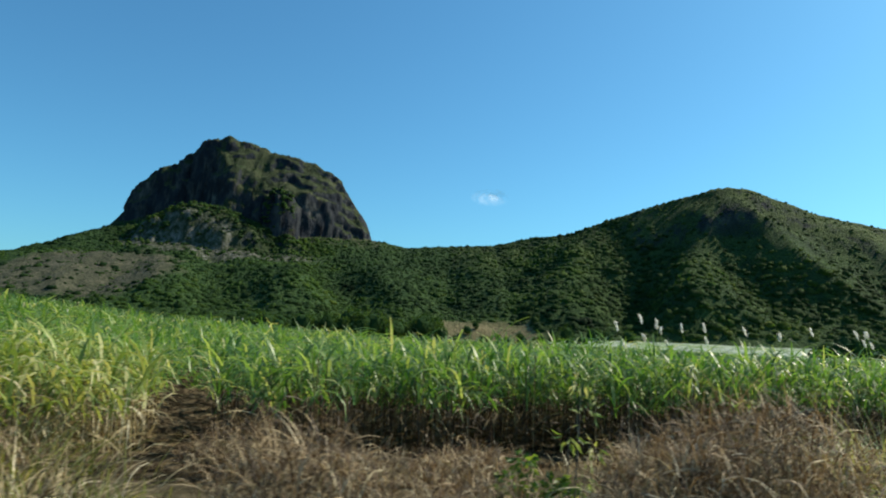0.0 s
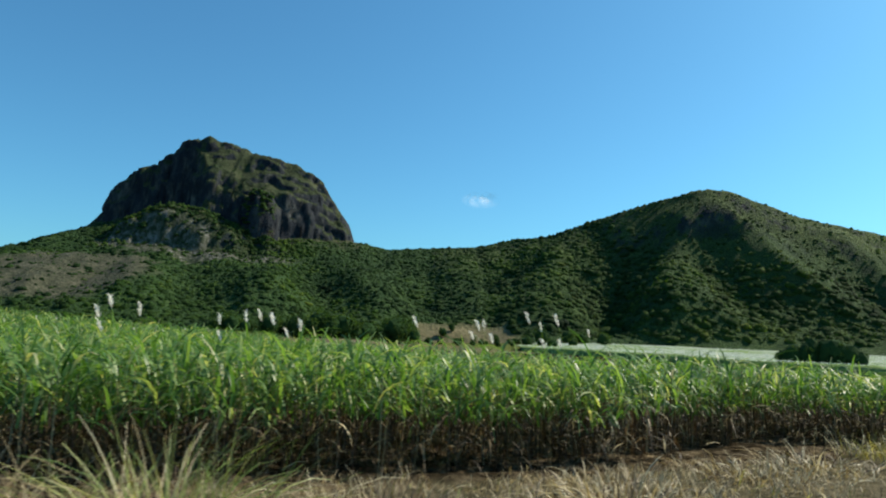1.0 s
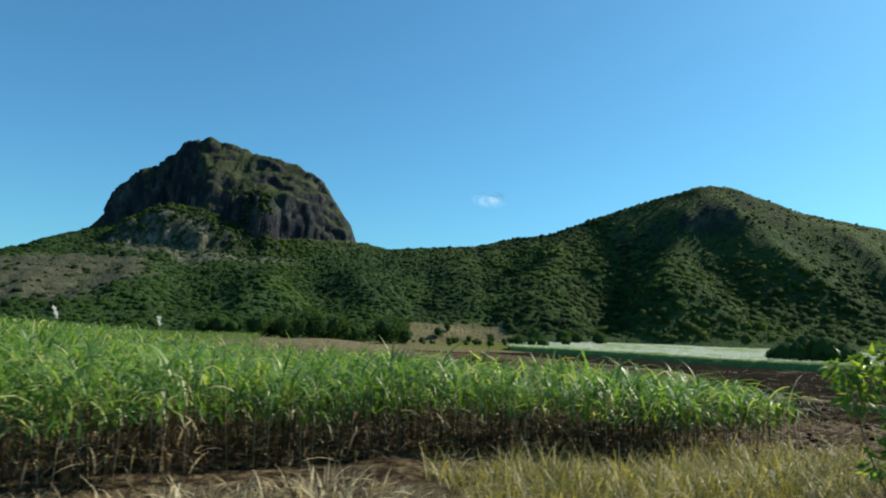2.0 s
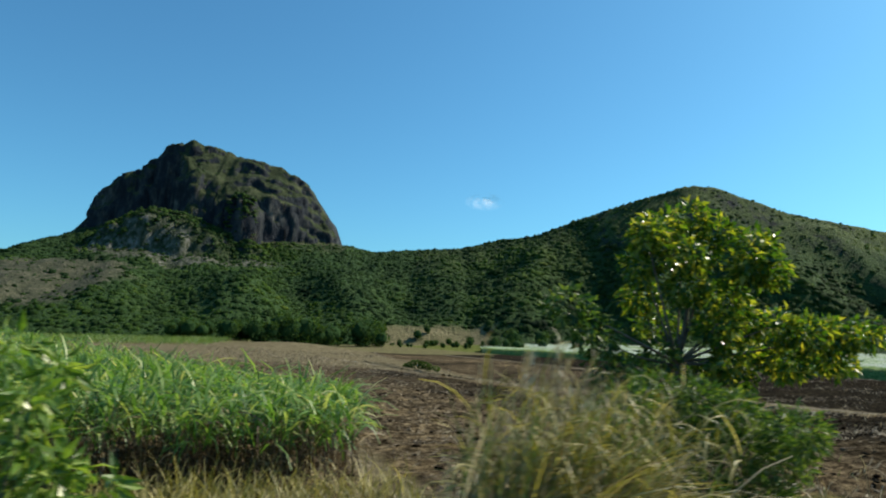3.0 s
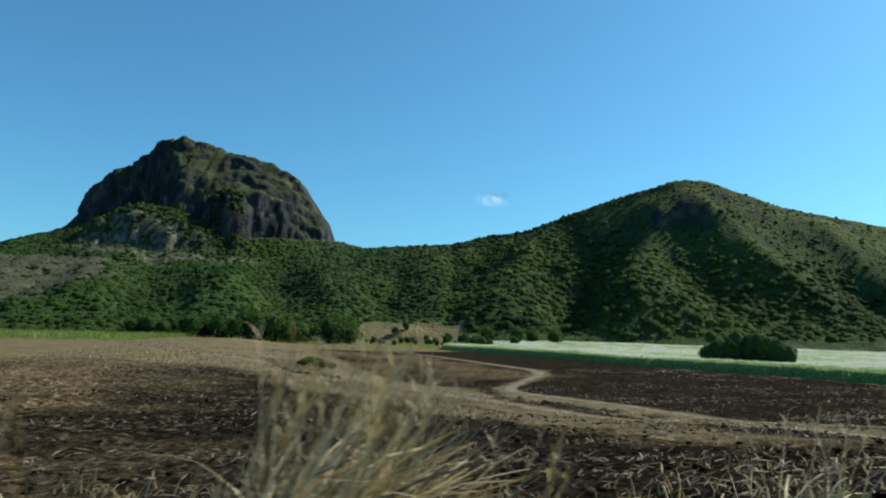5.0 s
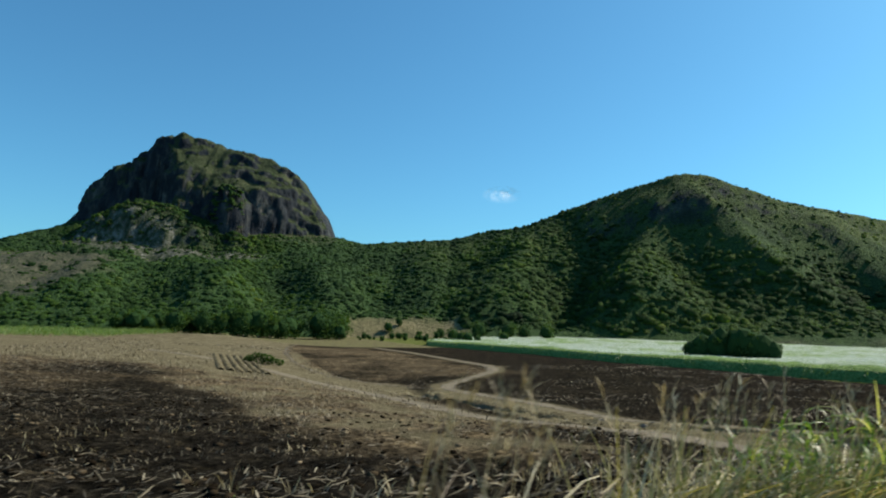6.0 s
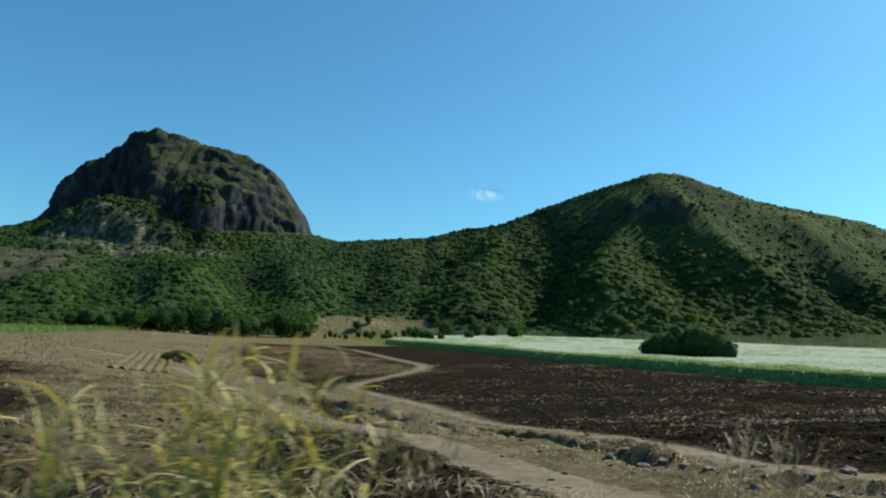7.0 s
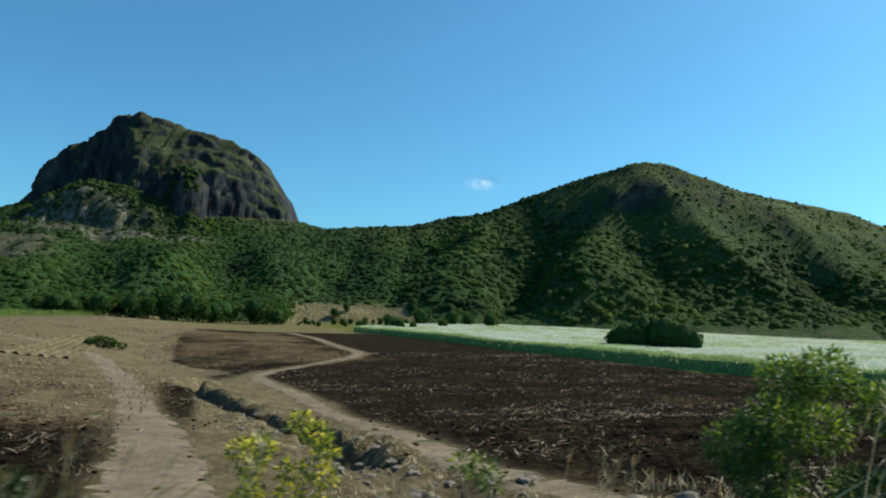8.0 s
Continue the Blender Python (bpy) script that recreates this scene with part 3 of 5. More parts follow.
def tuft(seed, level, cards):
    """A crown: a rough core, open below, with loose sprays of leaves standing out of it."""
    v, f = blob(level, seed, 0.9)
    f = f[v[f][:, :, 2].max(1) > -0.12]
    r = np.random.default_rng(900 + seed)
    V, F, off = [v * 0.86], [f], len(v)
    for _ in range(cards):
        d = r.normal(size=3) + (0, 0, 0.45)
        d /= np.linalg.norm(d)
        d[2] = max(d[2], -0.2)
        a = np.cross(d, r.normal(size=3))
        a /= np.linalg.norm(a)
        b = 0.75 * np.cross(d, a) + 0.65 * d * r.uniform(-1, 1)
        e, m = r.uniform(0.16, 0.34), d * r.uniform(0.72, 1.02) * (1, 1, 0.9)
        V.append(np.array([m - a * e, m - b * e * 0.7, m + a * e * 0.9, m + b * e * 0.8]))
        F.append(np.array([[0, 1, 2], [0, 2, 3]]) + off)
        off += 4
    return np.concatenate(V), np.concatenate(F)


BLOBS = {2: [tuft(s, 2, 13) for s in range(8)], 1: [tuft(s + 20, 1, 7) for s in range(6)], 0: [blob(1, s + 40, 0.8) for s in range(6)]}


def scatter_blobs(name, pts, sizes, level, mat, label, cat, rng, flat=1.0, tone=None):
    """Many crowns in one mesh, each with a tone of its own."""
    V, F, T, off = [], [], [], 0
    kinds = rng.integers(0, len(BLOBS[level]), len(pts))
    tone = rng.uniform(0, 1, len(pts)) if tone is None else tone
    for k, (bv, bf) in enumerate(BLOBS[level]):
        sel = np.where(kinds == k)[0]
        if len(sel) == 0:
            continue
        a = rng.uniform(0, 6.283, len(sel))
        ca, sa = np.cos(a), np.sin(a)
        st = sizes[sel]
        hx = rng.uniform(0.8, 1.2, len(sel))
        hz = rng.uniform(0.7, 1.35, len(sel)) * flat
        x = (bv[None, :, 0] * ca[:, None] - bv[None, :, 1] * sa[:, None]) * (st * hx)[:, None]
        y = (bv[None, :, 0] * sa[:, None] + bv[None, :, 1] * ca[:, None]) * (st / hx)[:, None]
        z = bv[None, :, 2] * (st * hz)[:, None]
        p = pts[sel]
        V.append(np.stack([x + p[:, 0:1], y + p[:, 1:2], z + p[:, 2:3]], -1).reshape(-1, 3))
        F.append((bf[None] + (np.arange(len(sel)) * len(bv))[:, None, None]).reshape(-1, 3) + off)
        T.append(np.repeat(tone[sel], len(bv)))
        off += len(sel) * len(bv)
    me = raw_mesh(name, np.concatenate(V), np.concatenate(F), True)
    layer = me.attributes.new("tone", "FLOAT", "POINT")
    layer.data.foreach_set("value", np.concatenate(T).astype(np.float32))
    me.materials.append(mat)
    return tagged(new(name, me), label, cat, kind="stuff")


def slope_at(x, y):
    e = 3.0
    return np.hypot((hill_z(x + e, y) - hill_z(x - e, y)) / (2 * e), (hill_z(x, y + e) - hill_z(x, y - e)) / (2 * e))


rng = np.random.default_rng(5)


def wood_points(step, x0, x1):
    X, Y = np.meshgrid(np.arange(x0, x1, step), np.arange(400, 745, step * 1.05))
    X, Y = X.ravel() + rng.uniform(-0.6, 0.6, X.size) * step, Y.ravel() + rng.uniform(-0.6, 0.6, X.size) * step
    return X, Y, hill_z(X, Y), slope_at(X, Y)


def wooded(X, Y, Z, sl):
    """Where trees stand, 0..1."""
    up = Z / np.maximum(crest(X, SADDLE), 1)
    bare = fbm(X / 45, Y / 45, 3, 101)
    dome = (X > -345) & (X < -62) & (Y > crest(X, DOME_FRONT) - 8)
    open_hill = sm(0.30, 0.62, up + 0.35 * bare) * sm(150, 230, X)
    rim = (Z < 3 + 5 * bare) & (X > 75) & (X < 340)
    ok = (Y < crest(X, SADDLE_Y) + 6) & (Z > -6) & ~rim & ~dome & (sl < 2.3) & (meadow_cover(X, Y) < 0.5)
    return ok * (1 - 0.35 * open_hill) * (1 - 0.82 * dry_haze_slope(X, Y)) * (1 - 0.88 * crag(X, Y)), open_hill, up


# tall crowns with smaller ones between them
for step, level, lo, hi in ((4.7, 2, 2.0, 4.3), (3.7, 1, 1.1, 2.2)):
    X, Y, Z, sl = wood_points(step, -440, 490)
    chance, open_hill, up = wooded(X, Y, Z, sl)
    clump = fbm(X / 16, Y / 16, 2, 105)
    chance = chance * (np.clip(0.95 + 0.7 * clump, 0.4, 1) * (1 - 0.40 * open_hill) if level == 2 else 1.0)
    keep = rng.uniform(0, 1, X.size) < chance
    k = int(keep.sum())
    size = (lo + (hi - lo) * rng.uniform(0, 1, k) ** 2.4) * (1.08 - 0.25 * np.clip(up[keep], 0, 1)) * (1 - 0.5 * open_hill[keep]) * np.where(X[keep] > 60, 1.35, 1.0)
    pts = np.stack([X, Y, Z - 0.1 * level], 1)[keep]
    pts[:, 2] += (-0.22 - 0.14 * sm(40, 80, pts[:, 0])) * size
    tone = np.clip(0.42 + 0.5 * fbm(pts[:, 0] / 30, pts[:, 1] / 30, 2, 106) + rng.normal(0, 0.2, k) + 0.34 * sm(80, 160, pts[:, 0]) + 0.12 * open_hill[keep], 0, 1)
    for sel, lab in ((pts[:, 0] < 20, "dense green woodland covering the mountain's foot"), (pts[:, 0] >= 20, "green trees and bushes covering the hillside")):
        scatter_blobs("forest", pts[sel], size[sel], level, MAT_CANOPY, lab, "forest", rng, 0.8, tone[sel])

n = 5000
X, Y = rng.uniform(-400, 480, n), rng.uniform(430, 745, n)
sl, up = slope_at(X, Y), hill_z(X, Y) / np.maximum(crest(X, SADDLE), 1)
dome = (X > -335) & (X < -70) & (Y > crest(X, DOME_FRONT) - 20)
keep = (Y < crest(X, SADDLE_Y) + 6) & ((sl < 1.3) | (rng.uniform(0, 1, n) < 0.12)) & (dome | (X > 120))
pts = np.stack([X, Y, hill_z(X, Y)], 1)[keep]
size = rng.uniform(0.6, 1.9, keep.sum())
# the wooded top of the knoll, and tufts on its rock band
kx, ky = rng.uniform(-304, -96, 1100), rng.normal(652, 9, 1100)
kx2, ky2 = rng.uniform(-296, -108, 190), rng.uniform(602, 640, 190)
kx, ky = np.concatenate([kx, kx2]), np.concatenate([ky, ky2])
fits = ky < crest(kx, DOME_FRONT) - 3
kx, ky = kx[fits], ky[fits]
pts = np.concatenate([pts, np.stack([kx, ky, hill_z(kx, ky) + 0.3], 1)])
size = np.concatenate([size, 1.3 + 2.4 * rng.uniform(0, 1, len(kx)) ** 2])
tone = np.concatenate([rng.uniform(0.35, 0.9, len(pts) - len(kx)), rng.uniform(0.65, 1.0, len(kx))])
for sel, lab in ((pts[:, 0] < 20, "low scrub clinging to the rock ledges"), (pts[:, 0] >= 20, "low bushes dotted over the upper slope")):
    scatter_blobs("scrub", pts[sel], size[sel], 1, MAT_CANOPY, lab, "scrub", rng, 0.75, tone[sel])


# ---- plant building ----
def blades(base, yaw, length, width, lean, curl, segs=3, twist=None):
    """Arched tapering leaf strips: vertices and quads."""
    n = len(base)
    s = np.linspace(0, 1, segs + 1)
    ang = lean[:, None] + curl[:, None] * s[None, :]
    step = (length / segs)[:, None]
    dh, dz = np.sin(ang) * step, np.cos(ang) * step
    h = np.concatenate([np.zeros((n, 1)), np.cumsum(0.5 * (dh[:, 1:] + dh[:, :-1]), 1)], 1)
    z = np.concatenate([np.zeros((n, 1)), np.cumsum(0.5 * (dz[:, 1:] + dz[:, :-1]), 1)], 1)
    cx, sx = np.cos(yaw)[:, None], np.sin(yaw)[:, None]
    w = width[:, None] * 0.5 * (np.clip(1.25 - s, 0.06, 1.0) * np.clip(0.55 + 3 * s, 0, 1))[None, :]
    tw = (twist if twist is not None else np.zeros(n))[:, None] * s[None, :]
    wx, wy, wz = -sx * np.cos(tw) * w, cx * np.cos(tw) * w, np.sin(tw) * w
    mid = np.stack([base[:, 0:1] + h * cx, base[:, 1:2] + h * sx, base[:, 2:3] + z], -1)
    off = np.stack([wx, wy, wz], -1)
    V = np.stack([mid - off, mid + off], 2).reshape(-1, 3)
    k = 2 * (segs + 1)
    q = np.array([[2 * i, 2 * i + 1, 2 * i + 3, 2 * i + 2] for i in range(segs)])
    F = (q[None] + (np.arange(n) * k)[:, None, None]).reshape(-1, 4)
    return V, F


def joined(name, sets, mats, smooth=True):
    """One mesh out of several sets of quads, each with its material."""
    V, F, S, off = [], [], [], 0
    for (v, f), slot in sets:
        V.append(v)
        F.append(f + off)
        S.append(np.full(len(f), slot))
        off += len(v)
    me = raw_mesh(name, np.concatenate(V), np.concatenate(F), smooth, np.concatenate(S))
    for m in mats:
        me.materials.append(m)
    return me


def part(name, me, parent, label=""):
    ob = new(name, me)
    ob.parent = parent
    return tagged(ob, label)


def empty(name, at, label, category, group=""):
    ob = new(name)
    ob.location = at
    ob.empty_display_size = 0.2
    return tagged(ob, label, category, group)


def leaves(centres, aim, length, width, fold=0.25):
    """Single leaves, each folded along its middle: vertices and triangles."""
    n = len(centres)
    aim = aim / np.linalg.norm(aim, axis=1)[:, None]
    ref = np.random.default_rng(3).normal(size=(n, 3))
    side = np.cross(aim, ref)
    side /= np.linalg.norm(side, axis=1)[:, None] + 1e-9
    nor = np.cross(side, aim)
    L, W = length[:, None], width[:, None]
    base = centres
    tip = centres + aim * L - nor * L * 0.18
    a = centres + aim * L * 0.45 + side * W * 0.5 + nor * W * fold
    b = centres + aim * L * 0.45 - side * W * 0.5 + nor * W * fold
    m = centres + aim * L * 0.5
    V = np.stack([base, a, m, b, tip], 1).reshape(-1, 3)
    q = np.array([[0, 1, 2], [0, 2, 3], [1, 4, 2], [2, 4, 3]])
    F = (q[None] + (np.arange(n) * 5)[:, None, None]).reshape(-1, 3)
    return V, F


def tube(points, r0, r1, sides=7, seed=0):
    """A tapering, slightly crooked branch."""
    p = np.array(points, float)
    t = np.linspace(0, 1, len(p))
    tt = np.linspace(0, 1, 3 * len(p))
    p = np.stack([np.interp(tt, t, p[:, i]) for i in range(3)], 1)
    p[1:-1] = 0.25 * p[:-2] + 0.5 * p[1:-1] + 0.25 * p[2:]
    d = np.gradient(p, axis=0)
    d /= np.linalg.norm(d, axis=1)[:, None]
    e = np.cross(d, (0.31, 0.95, 0.1))
    e /= np.linalg.norm(e, axis=1)[:, None]
    f = np.cross(d, e)
    r = r0 + (r1 - r0) * tt
    a = np.linspace(0, 2 * np.pi, sides, endpoint=False)
    ring = e[:, None] * np.cos(a)[None, :, None] + f[:, None] * np.sin(a)[None, :, None]
    wob = 1 + 0.12 * vnoise(np.arange(len(p) * sides) * 0.7, seed + 0.5, seed).reshape(len(p), sides, 1)
    V = (p[:, None] + ring * r[:, None, None] * wob).reshape(-1, 3)
    i = np.arange(len(p) * sides).reshape(len(p), sides)
    F = np.stack([i[:-1], np.roll(i[:-1], -1, 1), np.roll(i[1:], -1, 1), i[1:]], -1).reshape(-1, 4)
    return V, F


def bark_material(name, lo, hi):
    m, nt, p = material(name)
    n = noise_at(nt, 9, 6)
    nt.links.new(ramp(nt, n, [(0.3, lo), (0.7, hi)]), p.inputs["Base Color"])
    p.inputs["Roughness"].default_value = 0.9
    bump(nt, p, n, 0.6, 0.03)
    return m


def soil_material():
    m, nt, p = material("clods of soil")
    g = nt.nodes.new("ShaderNodeNewGeometry")
    col = ramp(nt, g.outputs["Random Per Island"], [(0.0, (0.005, 0.004, 0.003)), (0.5, (0.014, 0.0105, 0.007)), (0.8, (0.050, 0.038, 0.024)), (1.0, (0.17, 0.135, 0.09))])
    nt.links.new(mixc(nt, 1.0, col, ramp(nt, noise_at(nt, 12, 4), [(0.3, (0.6, 0.6, 0.6)), (0.7, (1.4, 1.35, 1.3))]), "MULTIPLY"), p.inputs["Base Color"])
    p.inputs["Roughness"].default_value = 0.95
    p.inputs["Specular IOR Level"].default_value = 0.0
    return m


MAT_CANE = leaf_material("sugar cane leaf", [(0.0, (0.040, 0.112, 0.024)), (0.45, (0.108, 0.220, 0.052)), (0.8, (0.205, 0.325, 0.092)), (0.95, (0.35, 0.42, 0.17)), (1.0, (0.56, 0.54, 0.31))], 0.5, 0.42)
# yellowing leaf, coloured paler to carry the sunlight on the field's corner
MAT_CANE_PALE = leaf_material("yellowing cane leaf", [(0.0, (0.13, 0.21, 0.045)), (0.5, (0.27, 0.345, 0.09)), (0.85, (0.43, 0.44, 0.18)), (1.0, (0.62, 0.57, 0.33))], 0.4, 0.45)
# dry brown, darkened further to stand for shade at the cane's foot
MAT_CANE_DRY = leaf_material("dry cane leaf", [(0.0, (0.025, 0.016, 0.009)), (0.5, (0.065, 0.042, 0.021)), (0.82, (0.16, 0.112, 0.056)), (1.0, (0.46, 0.38, 0.22))], 0.2, 0.6, (1.1, 0.95, 0.7))
MAT_STRAW = leaf_material("dry grass", [(0.0, (0.16, 0.125, 0.06)), (0.4, (0.33, 0.27, 0.15)), (0.8, (0.52, 0.45, 0.28)), (1.0, (0.72, 0.66, 0.48))], 0.3, 0.55, (1.1, 1.0, 0.7))
MAT_GRASS = leaf_material("rough roadside grass", [(0.0, (0.07, 0.11, 0.02)), (0.4, (0.16, 0.20, 0.04)), (0.75, (0.30, 0.30, 0.085)), (1.0, (0.50, 0.44, 0.20))], 0.40, 0.42)
MAT_BROWN = leaf_material("withered brown brush", [(0.0, (0.05, 0.030, 0.018)), (0.5, (0.165, 0.112, 0.058)), (0.85, (0.35, 0.265, 0.145)), (1.0, (0.60, 0.50, 0.33))], 0.2, 0.7, (1.1, 0.9, 0.7))
MAT_PLUME = leaf_material("silvery plume", [(0.0, (0.74, 0.73, 0.70)), (0.6, (0.82, 0.81, 0.79)), (1.0, (0.88, 0.88, 0.86))], 0.5, 0.7, (1.0, 1.0, 0.95), 0.15)
MAT_SILVER = leaf_material("flowering cane top", [(0.0, (0.30, 0.38, 0.28)), (0.25, (0.45, 0.52, 0.45)), (0.8, (0.56, 0.61, 0.57)), (1.0, (0.68, 0.71, 0.69))], 0.5, 0.7, (0.95, 1.0, 1.0), 0.4)
MAT_CANE_FAR = leaf_material("cane at the field's edge", [(0.0, (0.055, 0.115, 0.026)), (0.6, (0.115, 0.195, 0.050)), (1.0, (0.22, 0.30, 0.10))], 0.3, 0.5)
MAT_CANE_YOUNG = leaf_material("young cane leaf", [(0.0, (0.060, 0.125, 0.026)), (0.6, (0.115, 0.19, 0.042)), (1.0, (0.19, 0.26, 0.07))], 0.45, 0.5)
MAT_OCHRE = leaf_material("ochre grass", [(0.0, (0.09, 0.10, 0.025)), (0.4, (0.20, 0.185, 0.055)), (0.8, (0.36, 0.315, 0.12)), (1.0, (0.56, 0.49, 0.25))], 0.4, 0.5)
MAT_REED = leaf_material("reed leaf", [(0.0, (0.045, 0.100, 0.018)), (0.5, (0.11, 0.19, 0.035)), (0.85, (0.25, 0.32, 0.08)), (1.0, (0.55, 0.53, 0.28))], 0.45, 0.4)
MAT_LEAF = leaf_material("broad green leaf", [(0.0, (0.028, 0.078, 0.015)), (0.48, (0.076, 0.155, 0.024)), (0.78, (0.195, 0.245, 0.034)), (1.0, (0.44, 0.44, 0.09))], 0.52, 0.24, (1.4, 1.35, 0.38))
MAT_SHRUB = leaf_material("dark glossy shrub leaf", [(0.0, (0.06, 0.125, 0.022)), (0.6, (0.15, 0.25, 0.045)), (1.0, (0.36, 0.44, 0.12))], 0.45, 0.30, (1.3, 1.35, 0.5))
MAT_FEATHER = leaf_material("feathery bright leaf", [(0.0, (0.020, 0.052, 0.010)), (0.5, (0.066, 0.118, 0.020)), (1.0, (0.22, 0.275, 0.05))], 0.4, 0.45)
MAT_BUSH = leaf_material("deep green feathery leaf", [(0.0, (0.022, 0.062, 0.014)), (0.55, (0.066, 0.130, 0.025)), (1.0, (0.22, 0.29, 0.060))], 0.45, 0.45)
MAT_YELLOW = leaf_material("yellow flowering leaf", [(0.0, (0.045, 0.090, 0.018)), (0.4, (0.12, 0.18, 0.030)), (0.65, (0.36, 0.36, 0.035)), (1.0, (0.66, 0.56, 0.05))], 0.35, 0.45)
MAT_DARKLEAF = leaf_material("dark bush leaf", [(0.0, (0.012, 0.028, 0.009)), (0.6, (0.026, 0.050, 0.013)), (1.0, (0.055, 0.085, 0.022))], 0.25, 0.45)
MAT_THICKET = leaf_material("thicket leaf", [(0.0, (0.018, 0.046, 0.015)), (0.6, (0.038, 0.080, 0.025)), (1.0, (0.085, 0.135, 0.042))], 0.3, 0.9, spec=0.08)
MAT_WOODLEAF = leaf_material("woodland leaf", [(0.0, (0.024, 0.060, 0.016)), (0.6, (0.050, 0.100, 0.026)), (1.0, (0.10, 0.15, 0.045))], 0.4, 0.9, spec=0.08)
MAT_STONE = bark_material("grey stone", (0.045, 0.039, 0.032), (0.20, 0.175, 0.14))
MAT_BARK = bark_material("grey bark", (0.05, 0.042, 0.033), (0.17, 0.145, 0.115))
MAT_SOIL = soil_material()
MAT_TRASH = leaf_material("weathered cane trash", [(0.0, (0.045, 0.036, 0.022)), (0.5, (0.115, 0.092, 0.058)), (0.85, (0.22, 0.182, 0.118)), (1.0, (0.42, 0.36, 0.26))], 0.15, 0.7, (1.1, 1.0, 0.8))


# ---- sugar cane ----
LANE = [(0.1, 10), (0.0, 18), (-0.3, 25)]


def cane_front(u):
    return 14.2 + 0.9 * vnoise(u / 3.5, 1.5, 111) + 2.6 * sm(22, 30, u) * (1 - sm(33, 39, u)) + 0.7 * sm(-2, 0, u) * (1 - sm(4, 8, u)) - 1.6 * (1 - sm(-5, -2, u))


def cane_points(u0, u1, v0, v1, step, rng):
    U, V = np.meshgrid(np.arange(u0, u1, step), np.arange(v0, v1, step))
    U = U.ravel() + rng.uniform(-0.42, 0.42, U.size) * step
    V = V.ravel() + rng.uniform(-0.42, 0.42, V.size) * step
    gap = vnoise(U / 1.1, V / 1.6, 114) + 0.5 * vnoise(U / 4, V / 4, 115)
    keep = (V > cane_front(U)) & ((gap > -0.55) | (V > cane_front(U) + 5)) & (U < cane_edge(V) + 0.8 * vnoise(V / 3, 0.5, 112)) & (line_distance(U, V, LANE) > 0.75)
    U, V = U[keep], V[keep]
    x, y = xy_of(U, V)
    return U, V, np.stack([x, y, ground_z(x, y)], 1)


def corner(U, V):
    """The pale corner of the field, beyond the little lane."""
    return (U < -0.5 - 0.15 * np.clip(V - 18, 0, 20)) & (V < 21.5 + 1.5 * vnoise(U / 2, V / 2, 116))


def repeat(a, n):
    return np.repeat(a, n, axis=0)


def cane_field(name, pts, U, V, rng, green, dry, segs, scale, label, stalks=False, leaf=None, dead=None):
    n = len(pts)
    tall = (1.16 + 0.26 * vnoise(U / 3.0, V / 3.0, 113) + rng.uniform(-0.12, 0.12, n)) * (1.0 - 0.22 * sm(30, 42, U) + 0.13 * sm(-1, 3, U) * (1 - sm(16, 25, U)))
    sets = []
    k = n * green
    h = rng.uniform(0.8 if stalks else 0.55, 1.78, k) * repeat(tall, green)
    b = repeat(pts, green) + np.stack([rng.uniform(-0.22, 0.22, k) * scale, rng.uniform(-0.22, 0.22, k) * scale, h], 1)
    sets.append((blades(b, rng.uniform(0, 6.283, k), rng.uniform(0.85, 1.45, k) * scale ** 0.3, rng.uniform(0.045, 0.085, k) * scale, rng.uniform(0.10, 0.7, k), rng.uniform(0.8, 2.7, k), segs, rng.uniform(-0.9, 0.9, k)), 0))
    if dry:
        k = n * dry
        h = rng.uniform(0.15, 1.4, k)
        b = repeat(pts, dry) + np.stack([rng.uniform(-0.25, 0.25, k), rng.uniform(-0.25, 0.25, k), h], 1)
        sets.append((blades(b, rng.uniform(0, 6.283, k), rng.uniform(0.5, 1.1, k), rng.uniform(0.03, 0.055, k), rng.uniform(0.4, 1.6, k), rng.uniform(0.8, 1.9, k), segs, rng.uniform(-1.2, 1.2, k)), 1))
    if stalks:
        k = n * 3
        b = repeat(pts, 3) + np.stack([rng.uniform(-0.2, 0.2, k), rng.uniform(-0.2, 0.2, k), np.full(k, -0.05)], 1)
        sets.append((blades(b, rng.uniform(0, 6.283, k), repeat(tall, 3) * rng.uniform(1.4, 2.0, k), np.full(k, 0.032), rng.uniform(0, 0.18, k), rng.uniform(-0.1, 0.2, k), 2), 1))
    me = joined(name, sets, [leaf or MAT_CANE, dead or MAT_CANE_DRY])
    return tagged(new(name, me), label, "sugar cane", kind="stuff")


rng = np.random.default_rng(11)
U, V, P = cane_points(-38, 46, 11, 23, 0.55, rng)
pick = ~corner(U, V)
U, V, P = U[pick], V[pick], P[pick]
cane_field("sugar_cane", P, U, V, rng, 14, 9, 4, 1.0, "tall green sugar cane with dry brown lower leaves", True)
U, V, P = cane_points(-22, 0, 11.0, 23, 0.62, rng)
pick = corner(U, V)
U, V, P = U[pick], V[pick], P[pick]
cane_field("sugar_cane", P, U, V, rng, 15, 11, 3, 1.1, "yellowing sugar cane at the field's corner, coloured paler for its sunlit face", True, MAT_CANE_PALE, MAT_STRAW)
U, V, P = cane_points(-60, 46, 23, 52, 0.85, rng)
cane_field("sugar_cane", P, U, V, rng, 8, 1, 2, 1.6, "dense green sugar cane in the middle of the field")
U, V, P = cane_points(-150, 46, 52, 135, 1.5, rng)
cane_field("sugar_cane", P, U, V, rng, 5, 0, 2, 3.1, "green sugar cane canopy reaching far back")


